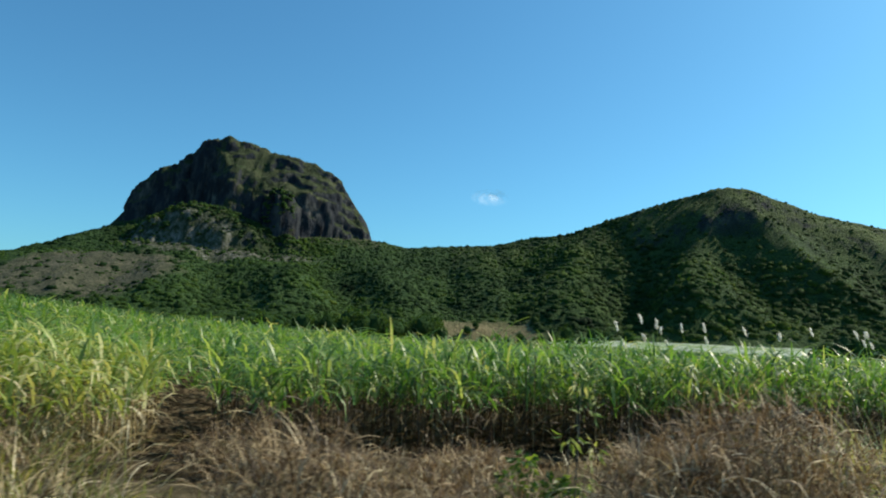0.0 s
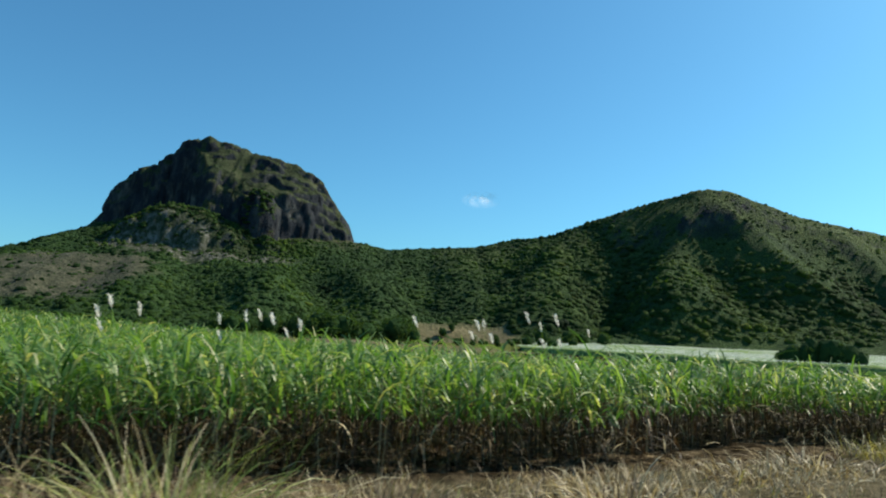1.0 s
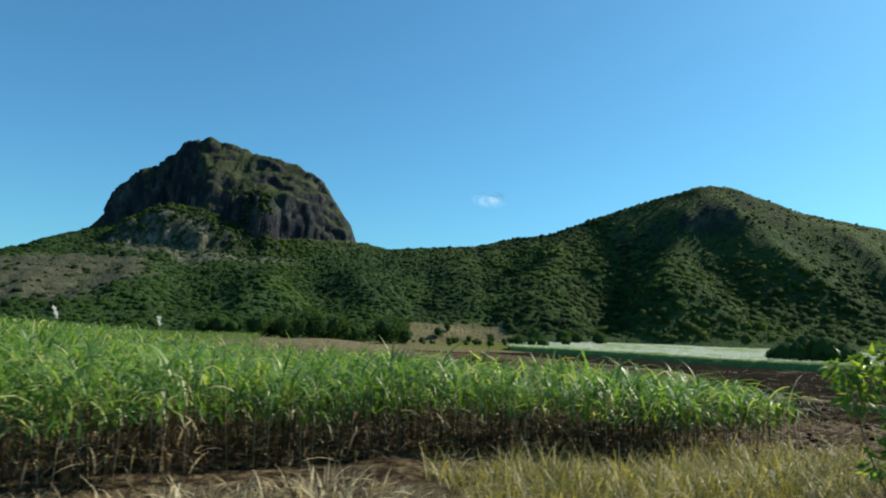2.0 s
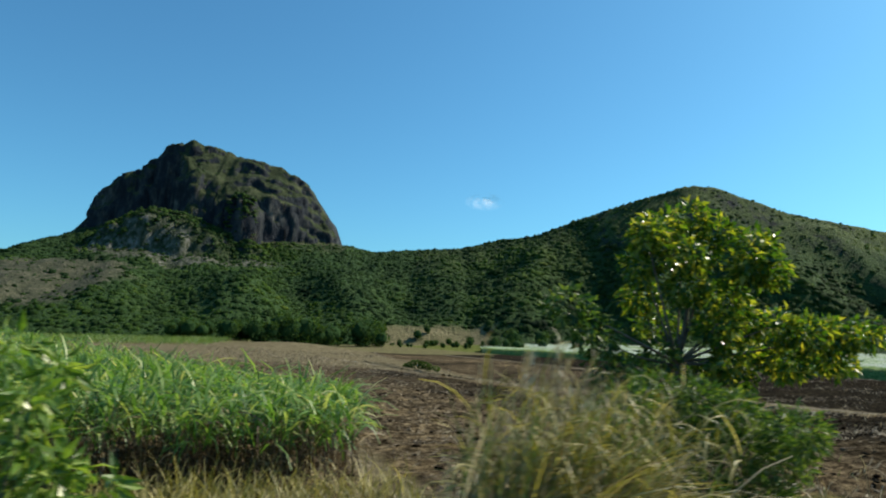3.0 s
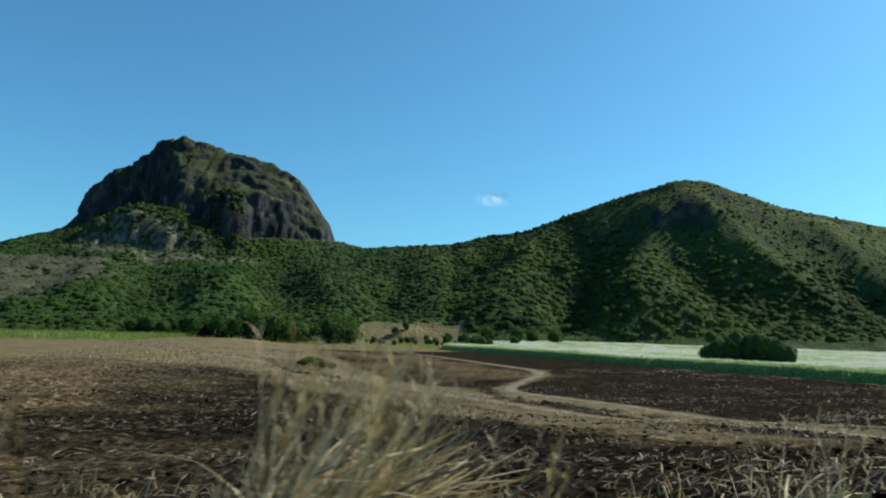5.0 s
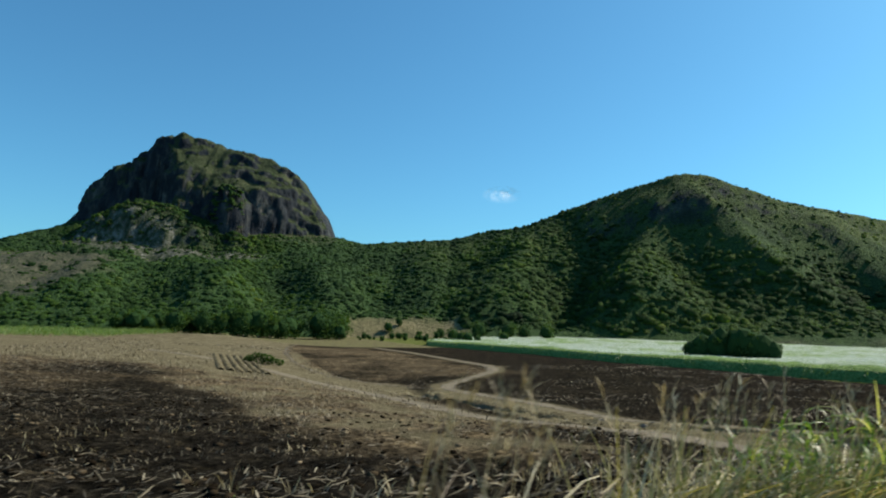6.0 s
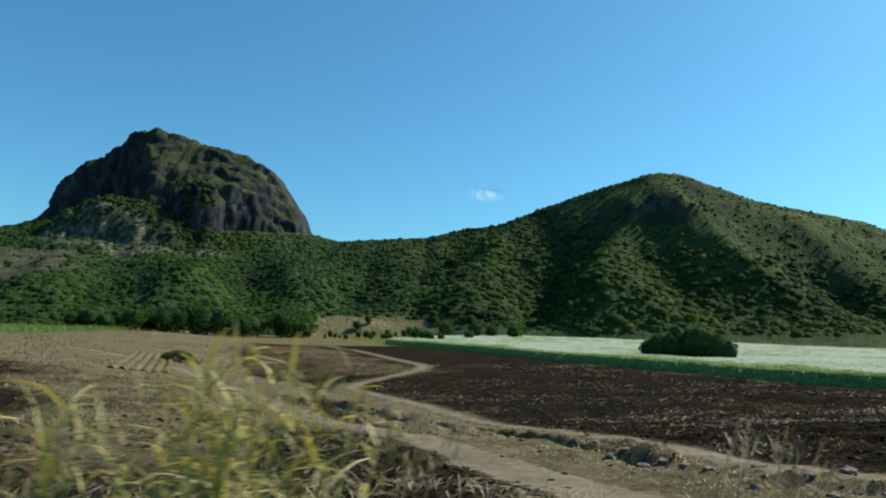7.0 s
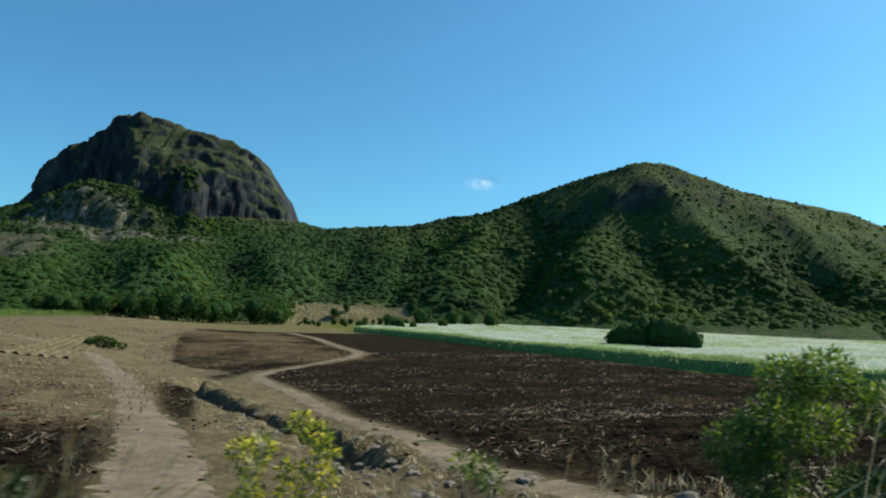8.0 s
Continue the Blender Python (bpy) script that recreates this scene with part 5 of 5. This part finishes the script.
# x, y, blades, height, spread, lean, material, label, seed heads
for i, (x, y, n, h, sp, ln, mat, lab, hd) in enumerate((
    (-5.6, 9.6, 420, 1.1, 1.6, 0.7, MAT_STRAW, PALE, 0), (-6.9, 11.6, 420, 1.4, 1.5, 0.6, MAT_GRASS, PALE, 0), (-5.0, 9.4, 360, 0.8, 1.4, 0.8, MAT_GRASS, "low yellowing grass clump beside the cane", 0),
    (8.4, 12.6, 380, 2.0, 1.0, 0.8, MAT_CANE_PALE, "pale arching cane leaves at the field's edge", 0), (11.0, 15.2, 220, 0.9, 1.3, 0.7, MAT_BROWN, BROWNISH, 0), (6.6, 12.0, 360, 1.7, 1.0, 0.9, MAT_STRAW, PALE, 0),
    (15.2, 16.0, 500, 0.9, 1.8, 0.9, MAT_STRAW, PALE, 0), (19.0, 19.5, 260, 0.7, 1.3, 0.9, MAT_STRAW, PALE, 0), (21.0, 20.6, 260, 0.9, 1.3, 0.9, MAT_STRAW, PALE, 6),
    (34.9, 16.9, 420, 1.6, 0.5, 0.3, MAT_OCHRE, "yellowing tall grass clump on the road's edge", 26), (35.4, 17.2, 380, 1.5, 0.5, 0.3, MAT_OCHRE, "yellowing tall grass clump on the road's edge", 18), (34.7, 17.3, 200, 1.2, 0.5, 0.5, MAT_STRAW, PALE, 14),
    (54.4, 23.4, 110, 1.2, 0.6, 0.8, MAT_STRAW, PALE, 10), (55.9, 24.7, 620, 1.7, 0.5, 0.5, MAT_STRAW, PALE, 40), (56.3, 24.9, 620, 1.6, 0.45, 0.5, MAT_STRAW, PALE, 40), (55.5, 24.3, 110, 0.9, 0.7, 0.7, MAT_STRAW, PALE, 20), (57.6, 25.6, 60, 1.1, 0.5, 0.9, MAT_STRAW, PALE, 8),
    (60.5, 26.8, 160, 1.3, 0.6, 0.8, MAT_STRAW, PALE, 10), (64.5, 28.2, 160, 1.2, 0.6, 0.8, MAT_STRAW, PALE, 10), (68.4, 28.8, 170, 1.35, 0.7, 0.8, MAT_STRAW, PALE, 14), (70.4, 30.6, 520, 1.6, 0.8, 0.6, MAT_OCHRE, "yellowing tall grass clump on the road's edge", 22), (71.7, 30.6, 420, 1.5, 0.6, 0.6, MAT_OCHRE, "yellowing tall grass clump on the road's edge", 18), (73.0, 30.4, 90, 1.3, 0.7, 0.8, MAT_STRAW, PALE, 12),
    (76.8, 31.7, 150, 1.1, 0.6, 0.9, MAT_STRAW, PALE, 14), (79.0, 32.8, 50, 1.15, 0.6, 1.0, MAT_STRAW, PALE, 12),
    (82.4, 34.6, 160, 1.1, 0.7, 0.9, MAT_STRAW, PALE, 14), (90.2, 39.4, 300, 1.0, 0.9, 0.9, MAT_STRAW, PALE, 20), (95.0, 38.2, 320, 1.2, 0.9, 0.9, MAT_STRAW, PALE, 20), (88.3, 35.8, 420, 1.0, 1.0, 0.9, MAT_OCHRE, "low yellowing grass clump beside the track", 6), (86.6, 37.3, 220, 0.6, 1.0, 1.0, MAT_GRASS, "low yellowing grass clump beside the track", 14), (85.4, 36.8, 420, 0.8, 1.0, 1.0, MAT_STRAW, PALE, 10), (92.4, 40.2, 130, 1.25, 0.5, 0.8, MAT_STRAW, PALE, 14), (93.2, 39.8, 120, 0.9, 0.8, 1.0, MAT_STRAW, PALE, 6), (91.7, 40.6, 110, 0.8, 0.7, 1.0, MAT_STRAW, PALE, 6),
)):
    n = int(n * 0.9) if mat is MAT_STRAW and x > 50 else n
    grass_clump((x, y), n, h, sp, ln, mat, lab, 300 + i, hd, MAT_STRAW, 0.030 if mat is MAT_STRAW else 0.016 if mat is MAT_BROWN else 0.024)


# ---- shrubs and trees ----
def crown_mesh(name, clusters, per, radius, size, mat, seed, droop=0.3, slim=0.42):
    r = np.random.default_rng(seed)
    c = repeat(np.array(clusters, float), per)
    k = len(c)
    d = r.normal(size=(k, 3))
    d /= np.linalg.norm(d, axis=1)[:, None]
    rad = radius * r.uniform(0.25, 1.0, k) ** 0.6
    pos = c + d * rad[:, None] * (1, 1, 0.8)
    aim = d + r.normal(0, 0.6, (k, 3)) + (0, 0, -droop)
    L = r.uniform(0.6, 1.2, k) * size
    me = raw_mesh(name, *leaves(pos, aim, L, L * slim), False)
    me.materials.append(mat)
    return me


def branch_to(tips, root, r0, seed):
    """A limb for each tip, from the trunk."""
    r = np.random.default_rng(seed)
    out = []
    for i, t in enumerate(tips):
        t = np.array(t, float)
        m = root * 0.5 + t * 0.5 + r.normal(0, 0.08, 3) + np.array((0, 0, -0.12))
        out.append(tube([root, m, t], r0, r0 * 0.3, 5, seed + i))
    return out


def roadside_tree(at):
    z = gz(*at)
    ob = empty("tree", (at[0], at[1], z), "young broad-leaved tree with glossy sunlit leaves", "tree")
    r = np.random.default_rng(71)
    trunk = tube([(0.0, 0, -0.2), (0.03, 0.02, 0.8), (-0.05, 0.05, 1.7), (0.12, 0.0, 2.6), (0.35, 0.05, 3.6)], 0.085, 0.03, 8, 1)
    second = tube([(-0.22, 0.05, -0.2), (-0.12, 0.1, 0.7), (0.05, 0.15, 1.5), (0.5, 0.2, 2.5)], 0.06, 0.025, 7, 2)
    part("trunk", joined("trunk", [(trunk, 0)], [MAT_BARK]), ob)
    part("trunk", joined("trunk", [(second, 0)], [MAT_BARK]), ob, "thinner second stem")
    top = [(-0.45, 4.55), (-0.05, 4.75), (0.5, 4.95), (0.85, 4.7), (1.2, 4.4), (1.2, 4.0), (-0.4, 4.15), (0.1, 4.25), (0.6, 4.35), (1.0, 4.1), (-0.3, 3.65), (0.2, 3.75), (0.75, 3.65), (1.1, 3.5), (0.0, 3.2), (0.55, 3.15), (1.0, 3.2)]
    side = [(1.5, 3.2), (1.9, 3.1), (2.35, 3.05), (2.75, 3.1), (1.3, 2.75), (1.75, 2.65), (2.2, 2.6), (2.6, 2.7), (0.8, 2.6), (0.4, 2.5), (1.25, 2.25), (1.0, 1.95)]
    low = [(-0.2, 2.75), (-0.2, 2.3), (0.1, 2.1), (-0.35, 1.85), (0.15, 1.6), (-0.5, 0.95), (-0.25, 0.85)]
    branch = [(-1.8, 3.4), (-1.55, 3.15), (-1.3, 2.95), (-1.2, 2.6), (-1.0, 2.45), (-1.05, 2.15), (-0.85, 1.8), (-0.95, 1.5), (-0.75, 1.35)]
    # low crown and left branch take a darker leaf in place of shade
    for nm, spots, per, mat in (("crown", top, 250, MAT_LEAF), ("crown", side, 250, MAT_LEAF), ("crown", low, 170, MAT_BUSH), ("crown", branch, 130, MAT_BUSH)):
        tips = [(a, r.uniform(-0.75, 0.75) if spots is not branch else 0.72 * a + r.uniform(-0.15, 0.15), b) for a, b in spots]
        part(nm, crown_mesh(nm, tips, per, 0.34, 0.165, mat, int(r.integers(1000)), 0.6, 0.46), ob)
        for i, t in enumerate(tips[::2]):
            root = np.array((0.12, 0.0, min(2.6, t[2] - 0.4)))
            part("limb", joined("limb", [(b, 0) for b in branch_to([t], root, 0.028, 400 + i)], [MAT_BARK]), ob)
    return ob


def shrub(at, spots, per, radius, size, mat, label, seed, droop=0.2, slim=0.42, name="shrub"):
    """Stems from the ground to each spot, and the leaves round it."""
    z = gz(*at)
    ob = empty(name, (at[0], at[1], z), label, name.replace("_", " "))
    r = np.random.default_rng(seed)
    tips = [(a, r.uniform(-0.5, 0.5) * min(1.0, 0.4 + abs(b)), b) for a, b in spots]
    part("foliage", crown_mesh("foliage", tips, per, radius, size, mat, seed, droop, slim), ob)
    for i, t in enumerate(tips[::2]):
        part("stem", joined("stem", [(b, 0) for b in branch_to([t], np.array((0.05 * i - 0.1, 0, -0.1)), 0.02, seed + i)], [MAT_BARK]), ob)
    return ob


roadside_tree((38.0, 22.7))
shrub((30.2, 18.5), [(-0.76, 2.5), (-0.52, 2.65), (-0.20, 2.8), (0.12, 2.7), (-0.40, 2.3), (0.40, 2.45), (0.64, 2.3), (-0.72, 2.05), (0.04, 2.3), (0.36, 2.0), (-0.24, 1.9), (0.08, 1.8), (0.60, 1.85), (0.80, 1.6), (-0.40, 1.55), (0.48, 1.5), (0.16, 1.4), (0.92, 1.4), (-0.08, 1.3), (0.32, 1.1), (-0.32, 1.0), (0.00, 0.8), (0.56, 0.9)], 54, 0.22, 0.26, MAT_SHRUB, "bushy shrub with drooping glossy green leaves", 501, 0.6, 0.3)
shrub((36.65, 18.35), [(-0.8, 1.25), (-0.55, 1.45), (-0.25, 1.55), (0.05, 1.5), (0.4, 1.4), (0.75, 1.3), (0.95, 1.15), (-0.8, 0.95), (-0.4, 1.15), (0.0, 1.2), (0.4, 1.1), (0.8, 0.95), (-0.6, 0.65), (0.0, 0.8), (0.5, 0.7), (-0.3, 0.4), (0.2, 0.4)], 560, 0.27, 0.10, MAT_BUSH, "feathery deep green shrub on the verge", 502, 0.3, 0.25)
shrub((37.35, 18.85), [(0.0, 0.5), (0.15, 0.35), (-0.1, 0.2), (0.2, 0.15)], 26, 0.14, 0.16, MAT_SHRUB, "low weed with broad glossy leaves", 511, 0.3, 0.4)
shrub((52.0, 25.0), [(-0.42, 1.5), (-0.38, 1.1), (0.05, 1.55), (0.12, 1.2), (0.5, 1.05), (0.35, 0.8), (-0.2, 0.75), (0.1, 0.8), (0.4, 0.5), (0.0, 0.4)], 260, 0.22, 0.095, MAT_FEATHER, "small feathery yellow-green shrub by the field", 503, 0.1, 0.3)
shrub((48.51, 22.30), [(-0.53, 0.79), (-0.38, 0.70), (-0.46, 0.51), (-0.23, 0.58), (-0.05, 0.62), (0.11, 0.79), (0.20, 0.93), (0.27, 0.75), (0.41, 0.65), (0.14, 0.54), (-0.32, 0.37), (0.00, 0.37), (0.32, 0.41), (-0.14, 0.17), (0.18, 0.17)], 62, 0.15, 0.12, MAT_BUSH, "low leafy green weed by the field", 504, 0.0)
shrub((49.28, 22.30), [(0.00, 0.98), (0.05, 0.86), (-0.05, 0.71), (0.08, 0.56), (-0.06, 0.38)], 30, 0.11, 0.10, MAT_BUSH, "slender upright green weed by the field", 514, 0.1)
shrub((88.8, 40.0), [(-0.6, 1.3), (-0.45, 1.15), (-0.2, 1.5), (0.05, 1.62), (0.3, 1.55), (0.45, 1.4), (-0.3, 1.0), (0.1, 1.2), (0.4, 1.05), (-0.5, 0.7), (0.0, 0.8), (0.3, 0.6), (-0.2, 0.4)], 120, 0.17, 0.095, MAT_YELLOW, "loose yellow flowering shrub beside the gully", 505, 0.0)
shrub((87.5, 36.3), [(-0.32, 0.72), (-0.05, 0.62), (0.18, 0.78), (0.36, 0.9), (-0.3, 0.45), (0.05, 0.4), (0.3, 0.5), (-0.15, 0.2), (0.2, 0.2)], 260, 0.16, 0.085, MAT_DARKLEAF, "dense dark green shrub beside the yellow one", 510, 0.1)
shrub((94.8, 39.3), [(-1.15, 1.0), (-0.8, 1.25), (-0.45, 1.65), (-0.1, 1.75), (0.3, 1.45), (0.7, 1.35), (1.1, 1.3), (1.5, 1.2), (1.9, 1.0), (-0.9, 0.7), (-0.4, 1.1), (0.1, 1.1), (0.6, 0.9), (1.1, 0.8), (1.6, 0.7), (-0.6, 0.3), (0.0, 0.6), (0.6, 0.4), (0.0, 0.1), (1.0, 0.2), (1.6, 0.3)], 820, 0.34, 0.095, MAT_BUSH, "large bushy deep green shrub at the roadside", 507, 0.2, 0.3)
shrub((31.5, 152.0), [(-2.6, 0.7), (-1.9, 1.1), (-1.1, 1.4), (-0.3, 1.5), (0.6, 1.3), (1.4, 1.1), (2.3, 0.7), (3.6, 0.4), (-1.4, 0.5), (0.2, 0.6), (1.6, 0.5)], 110, 0.6, 0.42, MAT_WOODLEAF, "low wide green bush on the dry field", 530, 0.0, 0.6)
shrub((91.0, 39.6), [(-0.15, 1.15), (0.05, 1.25), (0.2, 0.95), (0.0, 0.7), (-0.2, 0.5)], 60, 0.16, 0.10, MAT_FEATHER, "low leafy green weed by the field", 508, 0.0)


def dry_bush(at, half, height, seed):
    """A low tangle of withered twigs and bent dry leaves."""
    r = np.random.default_rng(seed)
    ob = empty("dry_bush", (at[0], at[1], gz(*at)), "withered tangled brown bush beside the cane", "dry bush")
    k = int(950 * half * (0.6 + 0.5 * height))
    a = r.uniform(-1, 1, k)
    b = np.stack([a * half, r.normal(0, 0.4, k), r.uniform(0, 0.8, k) ** 1.2 * height * np.sqrt(1 - 0.7 * a * a)], 1)
    bl = blades(b, r.uniform(0, 6.283, k), r.uniform(0.35, 0.75, k) * (0.5 + 0.35 * height), r.uniform(0.008, 0.022, k), r.uniform(0.05, 0.9, k), r.uniform(0.3, 2.4, k), 4, r.uniform(-1.5, 1.5, k))
    part("foliage", joined("foliage", [(bl, 0)], [MAT_BROWN]), ob)
    k = int(170 * half)
    b = np.stack([r.uniform(-half, half, k), r.normal(0, 0.35, k), r.uniform(0, 0.5, k) * height], 1)
    bl = blades(b, r.uniform(0, 6.283, k), r.uniform(0.5, 0.9, k) * (0.4 + 0.4 * height), r.uniform(0.012, 0.028, k), r.uniform(0.1, 0.8, k), r.uniform(0.8, 2.6, k), 4, r.uniform(-1.5, 1.5, k))
    part("dry_foliage", joined("dry_foliage", [(bl, 0)], [MAT_STRAW]), ob, "bleached bent straws")
    for q in range(4):
        tip = (r.uniform(-0.8, 0.8) * half, r.uniform(-0.3, 0.3), r.uniform(0.6, 0.95) * height)
        part("stem", joined("stem", [(s, 0) for s in branch_to([tip], np.array((0.1 * q - 0.15, 0, -0.1)), 0.012, seed + q)], [MAT_BARK]), ob)
    return ob


for x, y, half, h, k in ((-1.5, 8.6, 1.1, 1.7, 1), (3.3, 8.9, 1.0, 1.8, 2), (4.6, 9.3, 1.3, 2.3, 3), (8.0, 12.6, 0.9, 0.8, 4), (0.7, 9.9, 0.9, 0.8, 6), (-3.5, 12.9, 0.9, 1.10, 20), (-2.1, 13.1, 1.0, 0.60, 21), (-0.7, 12.7, 1.0, 0.60, 22), (0.9, 13.0, 0.9, 0.75, 23), (4.8, 14.1, 1.1, 0.8, 24), (7.9, 14.5, 1.1, 0.6, 25), (-7.6, 11.7, 1.2, 1.00, 26)):
    dry_bush((x, y), half, h, 700 + k)
shrub((1.5, 10.4), [(-0.35, 0.6), (0.0, 0.75), (0.3, 0.6), (0.1, 0.4), (-0.2, 0.35), (0.5, 0.45)], 60, 0.2, 0.15, MAT_BUSH, "leafy green weed among the dry brush", 512, 0.2, 0.5)
shrub((2.2, 10.1), [(0.0, 2.1), (0.1, 1.7), (-0.15, 1.3), (0.2, 1.2), (0.0, 0.8), (0.15, 0.5)], 14, 0.16, 0.2, MAT_CANE_PALE, "tall thin weed with pale narrow leaves", 513, 0.4, 0.2)


def far_tree(label, seed, height, wide, mat=None, group="trees at the wood's edge"):
    """A tree for the distance: trunk and a crown of many uneven clumps with loose leaves."""
    r = np.random.default_rng(seed)
    ob = empty("tree", (0, 0, 0), label, "tree", group)
    part("trunk", joined("trunk", [(tube([(0, 0, -0.5), (0.1, 0, height * 0.3), (0, 0.1, height * 0.6)], 0.2, 0.08, 6, seed), 0)], [MAT_BARK]), ob)
    k = 16
    d = r.normal(size=(k, 3))
    d /= np.linalg.norm(d, axis=1)[:, None]
    c = d * r.uniform(0.3, 1.0, k)[:, None] * (wide * 0.42, wide * 0.42, height * 0.40) + (0, 0, height * 0.46)
    pos = repeat(c, 42)
    n = len(pos)
    dd = r.normal(size=(n, 3))
    dd /= np.linalg.norm(dd, axis=1)[:, None]
    L = r.uniform(0.5, 1.1, n) * 0.9
    core_v, core_f = blob(2, seed, 0.9)
    core_v = 0.4 * core_v + 0.6 * core_v / np.linalg.norm(core_v, axis=1)[:, None]
    core_v = core_v * (wide * 0.36, wide * 0.36, height * 0.36) + (0, 0, height * 0.46)
    lv, lf = leaves(pos + dd * (wide * 0.17) * r.uniform(0.5, 1, n)[:, None], dd + r.normal(0, 0.5, (n, 3)), L, L * 0.7)
    me = raw_mesh("crown", np.concatenate([core_v, lv]), np.concatenate([core_f, lf + len(core_v)]), False, np.repeat([1, 0], [len(core_f), len(lf)]))
    me.materials.append(mat or MAT_DARKLEAF)
    me.materials.append(MAT_THICKET)
    part("crown", me, ob)
    return ob


rng = np.random.default_rng(81)
first = {}
spots = []
for _ in range(46):
    x = rng.uniform(-95, 2)
    y = np.interp(x, [-95, -50, -20, 2], [330, 345, 370, 388]) + rng.uniform(0, 26)
    spots.append((x, y, rng.uniform(0.9, 1.5) * (1.35 if x > -45 else 1.0), int(rng.integers(3))))
for x, y, s in ((6, 384, 1.1), (24, 462, 0.9), (30, 470, 0.7), (44, 455, 0.6), (34, 430, 0.55), (14, 420, 0.5), (58, 450, 0.75), (73, 330, 0.8), (66, 365, 0.9), (80, 404, 1.3), (97, 410, 1.3), (106, 412, 1.1), (118, 408, 1.2), (20, 400, 0.35), (40, 395, 0.4), (52, 380, 0.45), (30, 372, 0.4), (70, 345, 0.75), (78, 352, 0.6), (92, 372, 0.8), (48, 402, 0.4), (62, 396, 0.35)):
    spots.append((x, y, s, int(rng.integers(3))))
for _ in range(26):
    spots.append((rng.uniform(2, 76), rng.uniform(385, 462), 0.22 + 0.4 * rng.uniform() ** 2, int(rng.integers(3))))
for x, y, s, k in spots:
    m = Matrix.Translation((x, y, max(gz(x, y), float(hill_z(x, y))) - 0.2)) @ Matrix.Rotation(rng.uniform(0, 6.283), 4, "Z")
    if k not in first:
        first[k] = far_tree("dense dark green tree at the edge of the wood", 600 + k, 9.5, 8.0, (MAT_WOODLEAF, MAT_WOODLEAF, MAT_THICKET)[k])
        first[k].matrix_basis = m
    else:
        t = copy_thing(first[k], m)
        t.scale = (s, s, s)


def thicket():
    """The dark clump of bushes standing in the flowering field."""
    r = np.random.default_rng(91)
    ob = empty("thicket", (161, 256, gz(161, 256)), "dark rounded clump of bushes amid the flowering cane", "bushes")
    for i in range(9):
        cx, cy = -9.8 + 2.6 * i + r.uniform(-1, 1), 6 - 1.3 * i + r.uniform(-3, 3)
        h = (7.8, 10.2, 11.2, 12.4, 12.0, 12.7, 11.6, 10.8, 8.6)[i]
        k = 30
        d = r.normal(size=(k, 3))
        d /= np.linalg.norm(d, axis=1)[:, None]
        c = d * r.uniform(0.4, 1, k)[:, None] * (3.2, 3.4, h * 0.42) + (cx, cy, h * 0.48)
        pos = repeat(c, 62)
        n = len(pos)
        dd = r.normal(size=(n, 3))
        dd /= np.linalg.norm(dd, axis=1)[:, None]
        L = r.uniform(0.45, 0.9, n)
        core_v, core_f = blob(2, 20 + i, 0.95)
        core_v = 0.3 * core_v + 0.68 * core_v / np.linalg.norm(core_v, axis=1)[:, None]
        core_v = core_v * (3.6, 3.6, h * 0.5) + (cx, cy, h * 0.48)
        lv, lf = leaves(pos + dd * r.uniform(0.4, 1.1, n)[:, None], dd, L, L * 0.75)
        me = raw_mesh("bush", np.concatenate([core_v, lv]), np.concatenate([core_f, lf + len(core_v)]), False, np.repeat([1, 0], [len(core_f), len(lf)]))
        me.materials.append(MAT_THICKET)
        me.materials.append(MAT_THICKET)
        part("bush", me, ob)
    return ob


thicket()


# ---- small fair-weather cloud far behind the hills ----
def cloud():
    m, nt, p = material("thin cloud")
    lw = noise_at(nt, 0.018, 5, None, 0.65)
    at = nt.nodes.new("ShaderNodeAttribute")
    at.attribute_name = "body"
    dens = math_node(nt, "MULTIPLY", map_range(nt, lw, 0.3, 1.0), at.outputs["Fac"])
    tr = nt.nodes.new("ShaderNodeBsdfTransparent")
    em = nt.nodes.new("ShaderNodeBsdfTranslucent")
    em.inputs["Color"].default_value = (0.9, 0.9, 0.9, 1)
    mx = nt.nodes.new("ShaderNodeMixShader")
    nt.links.new(dens, mx.inputs[0])
    nt.links.new(tr.outputs[0], mx.inputs[1])
    nt.links.new(em.outputs[0], mx.inputs[2])
    nt.links.new(mx.outputs[0], nt.nodes["Material Output"].inputs["Surface"])
    n = 24
    a = np.linspace(-1, 1, n)
    X, Z = np.meshgrid(a, a)
    r = np.hypot(X, Z)
    bulge = -60 * np.clip(1 - r * r, 0, 1)
    V = np.stack([X.ravel() * 115, bulge.ravel(), Z.ravel() * 52], 1)
    me = raw_mesh("small_cloud", V, quad_grid(n, n), True)
    at = me.attributes.new("body", "FLOAT", "POINT")
    at.data.foreach_set("value", (np.clip(1 - r.ravel(), 0, 1) ** 0.9).astype(np.float32))
    me.materials.append(m)
    ob = tagged(new("small_cloud", me), "small thin white cloud in the blue sky", "cloud", kind="structure")
    ob.location = (312, 3800, 747)
    ob.visible_shadow = False


cloud()
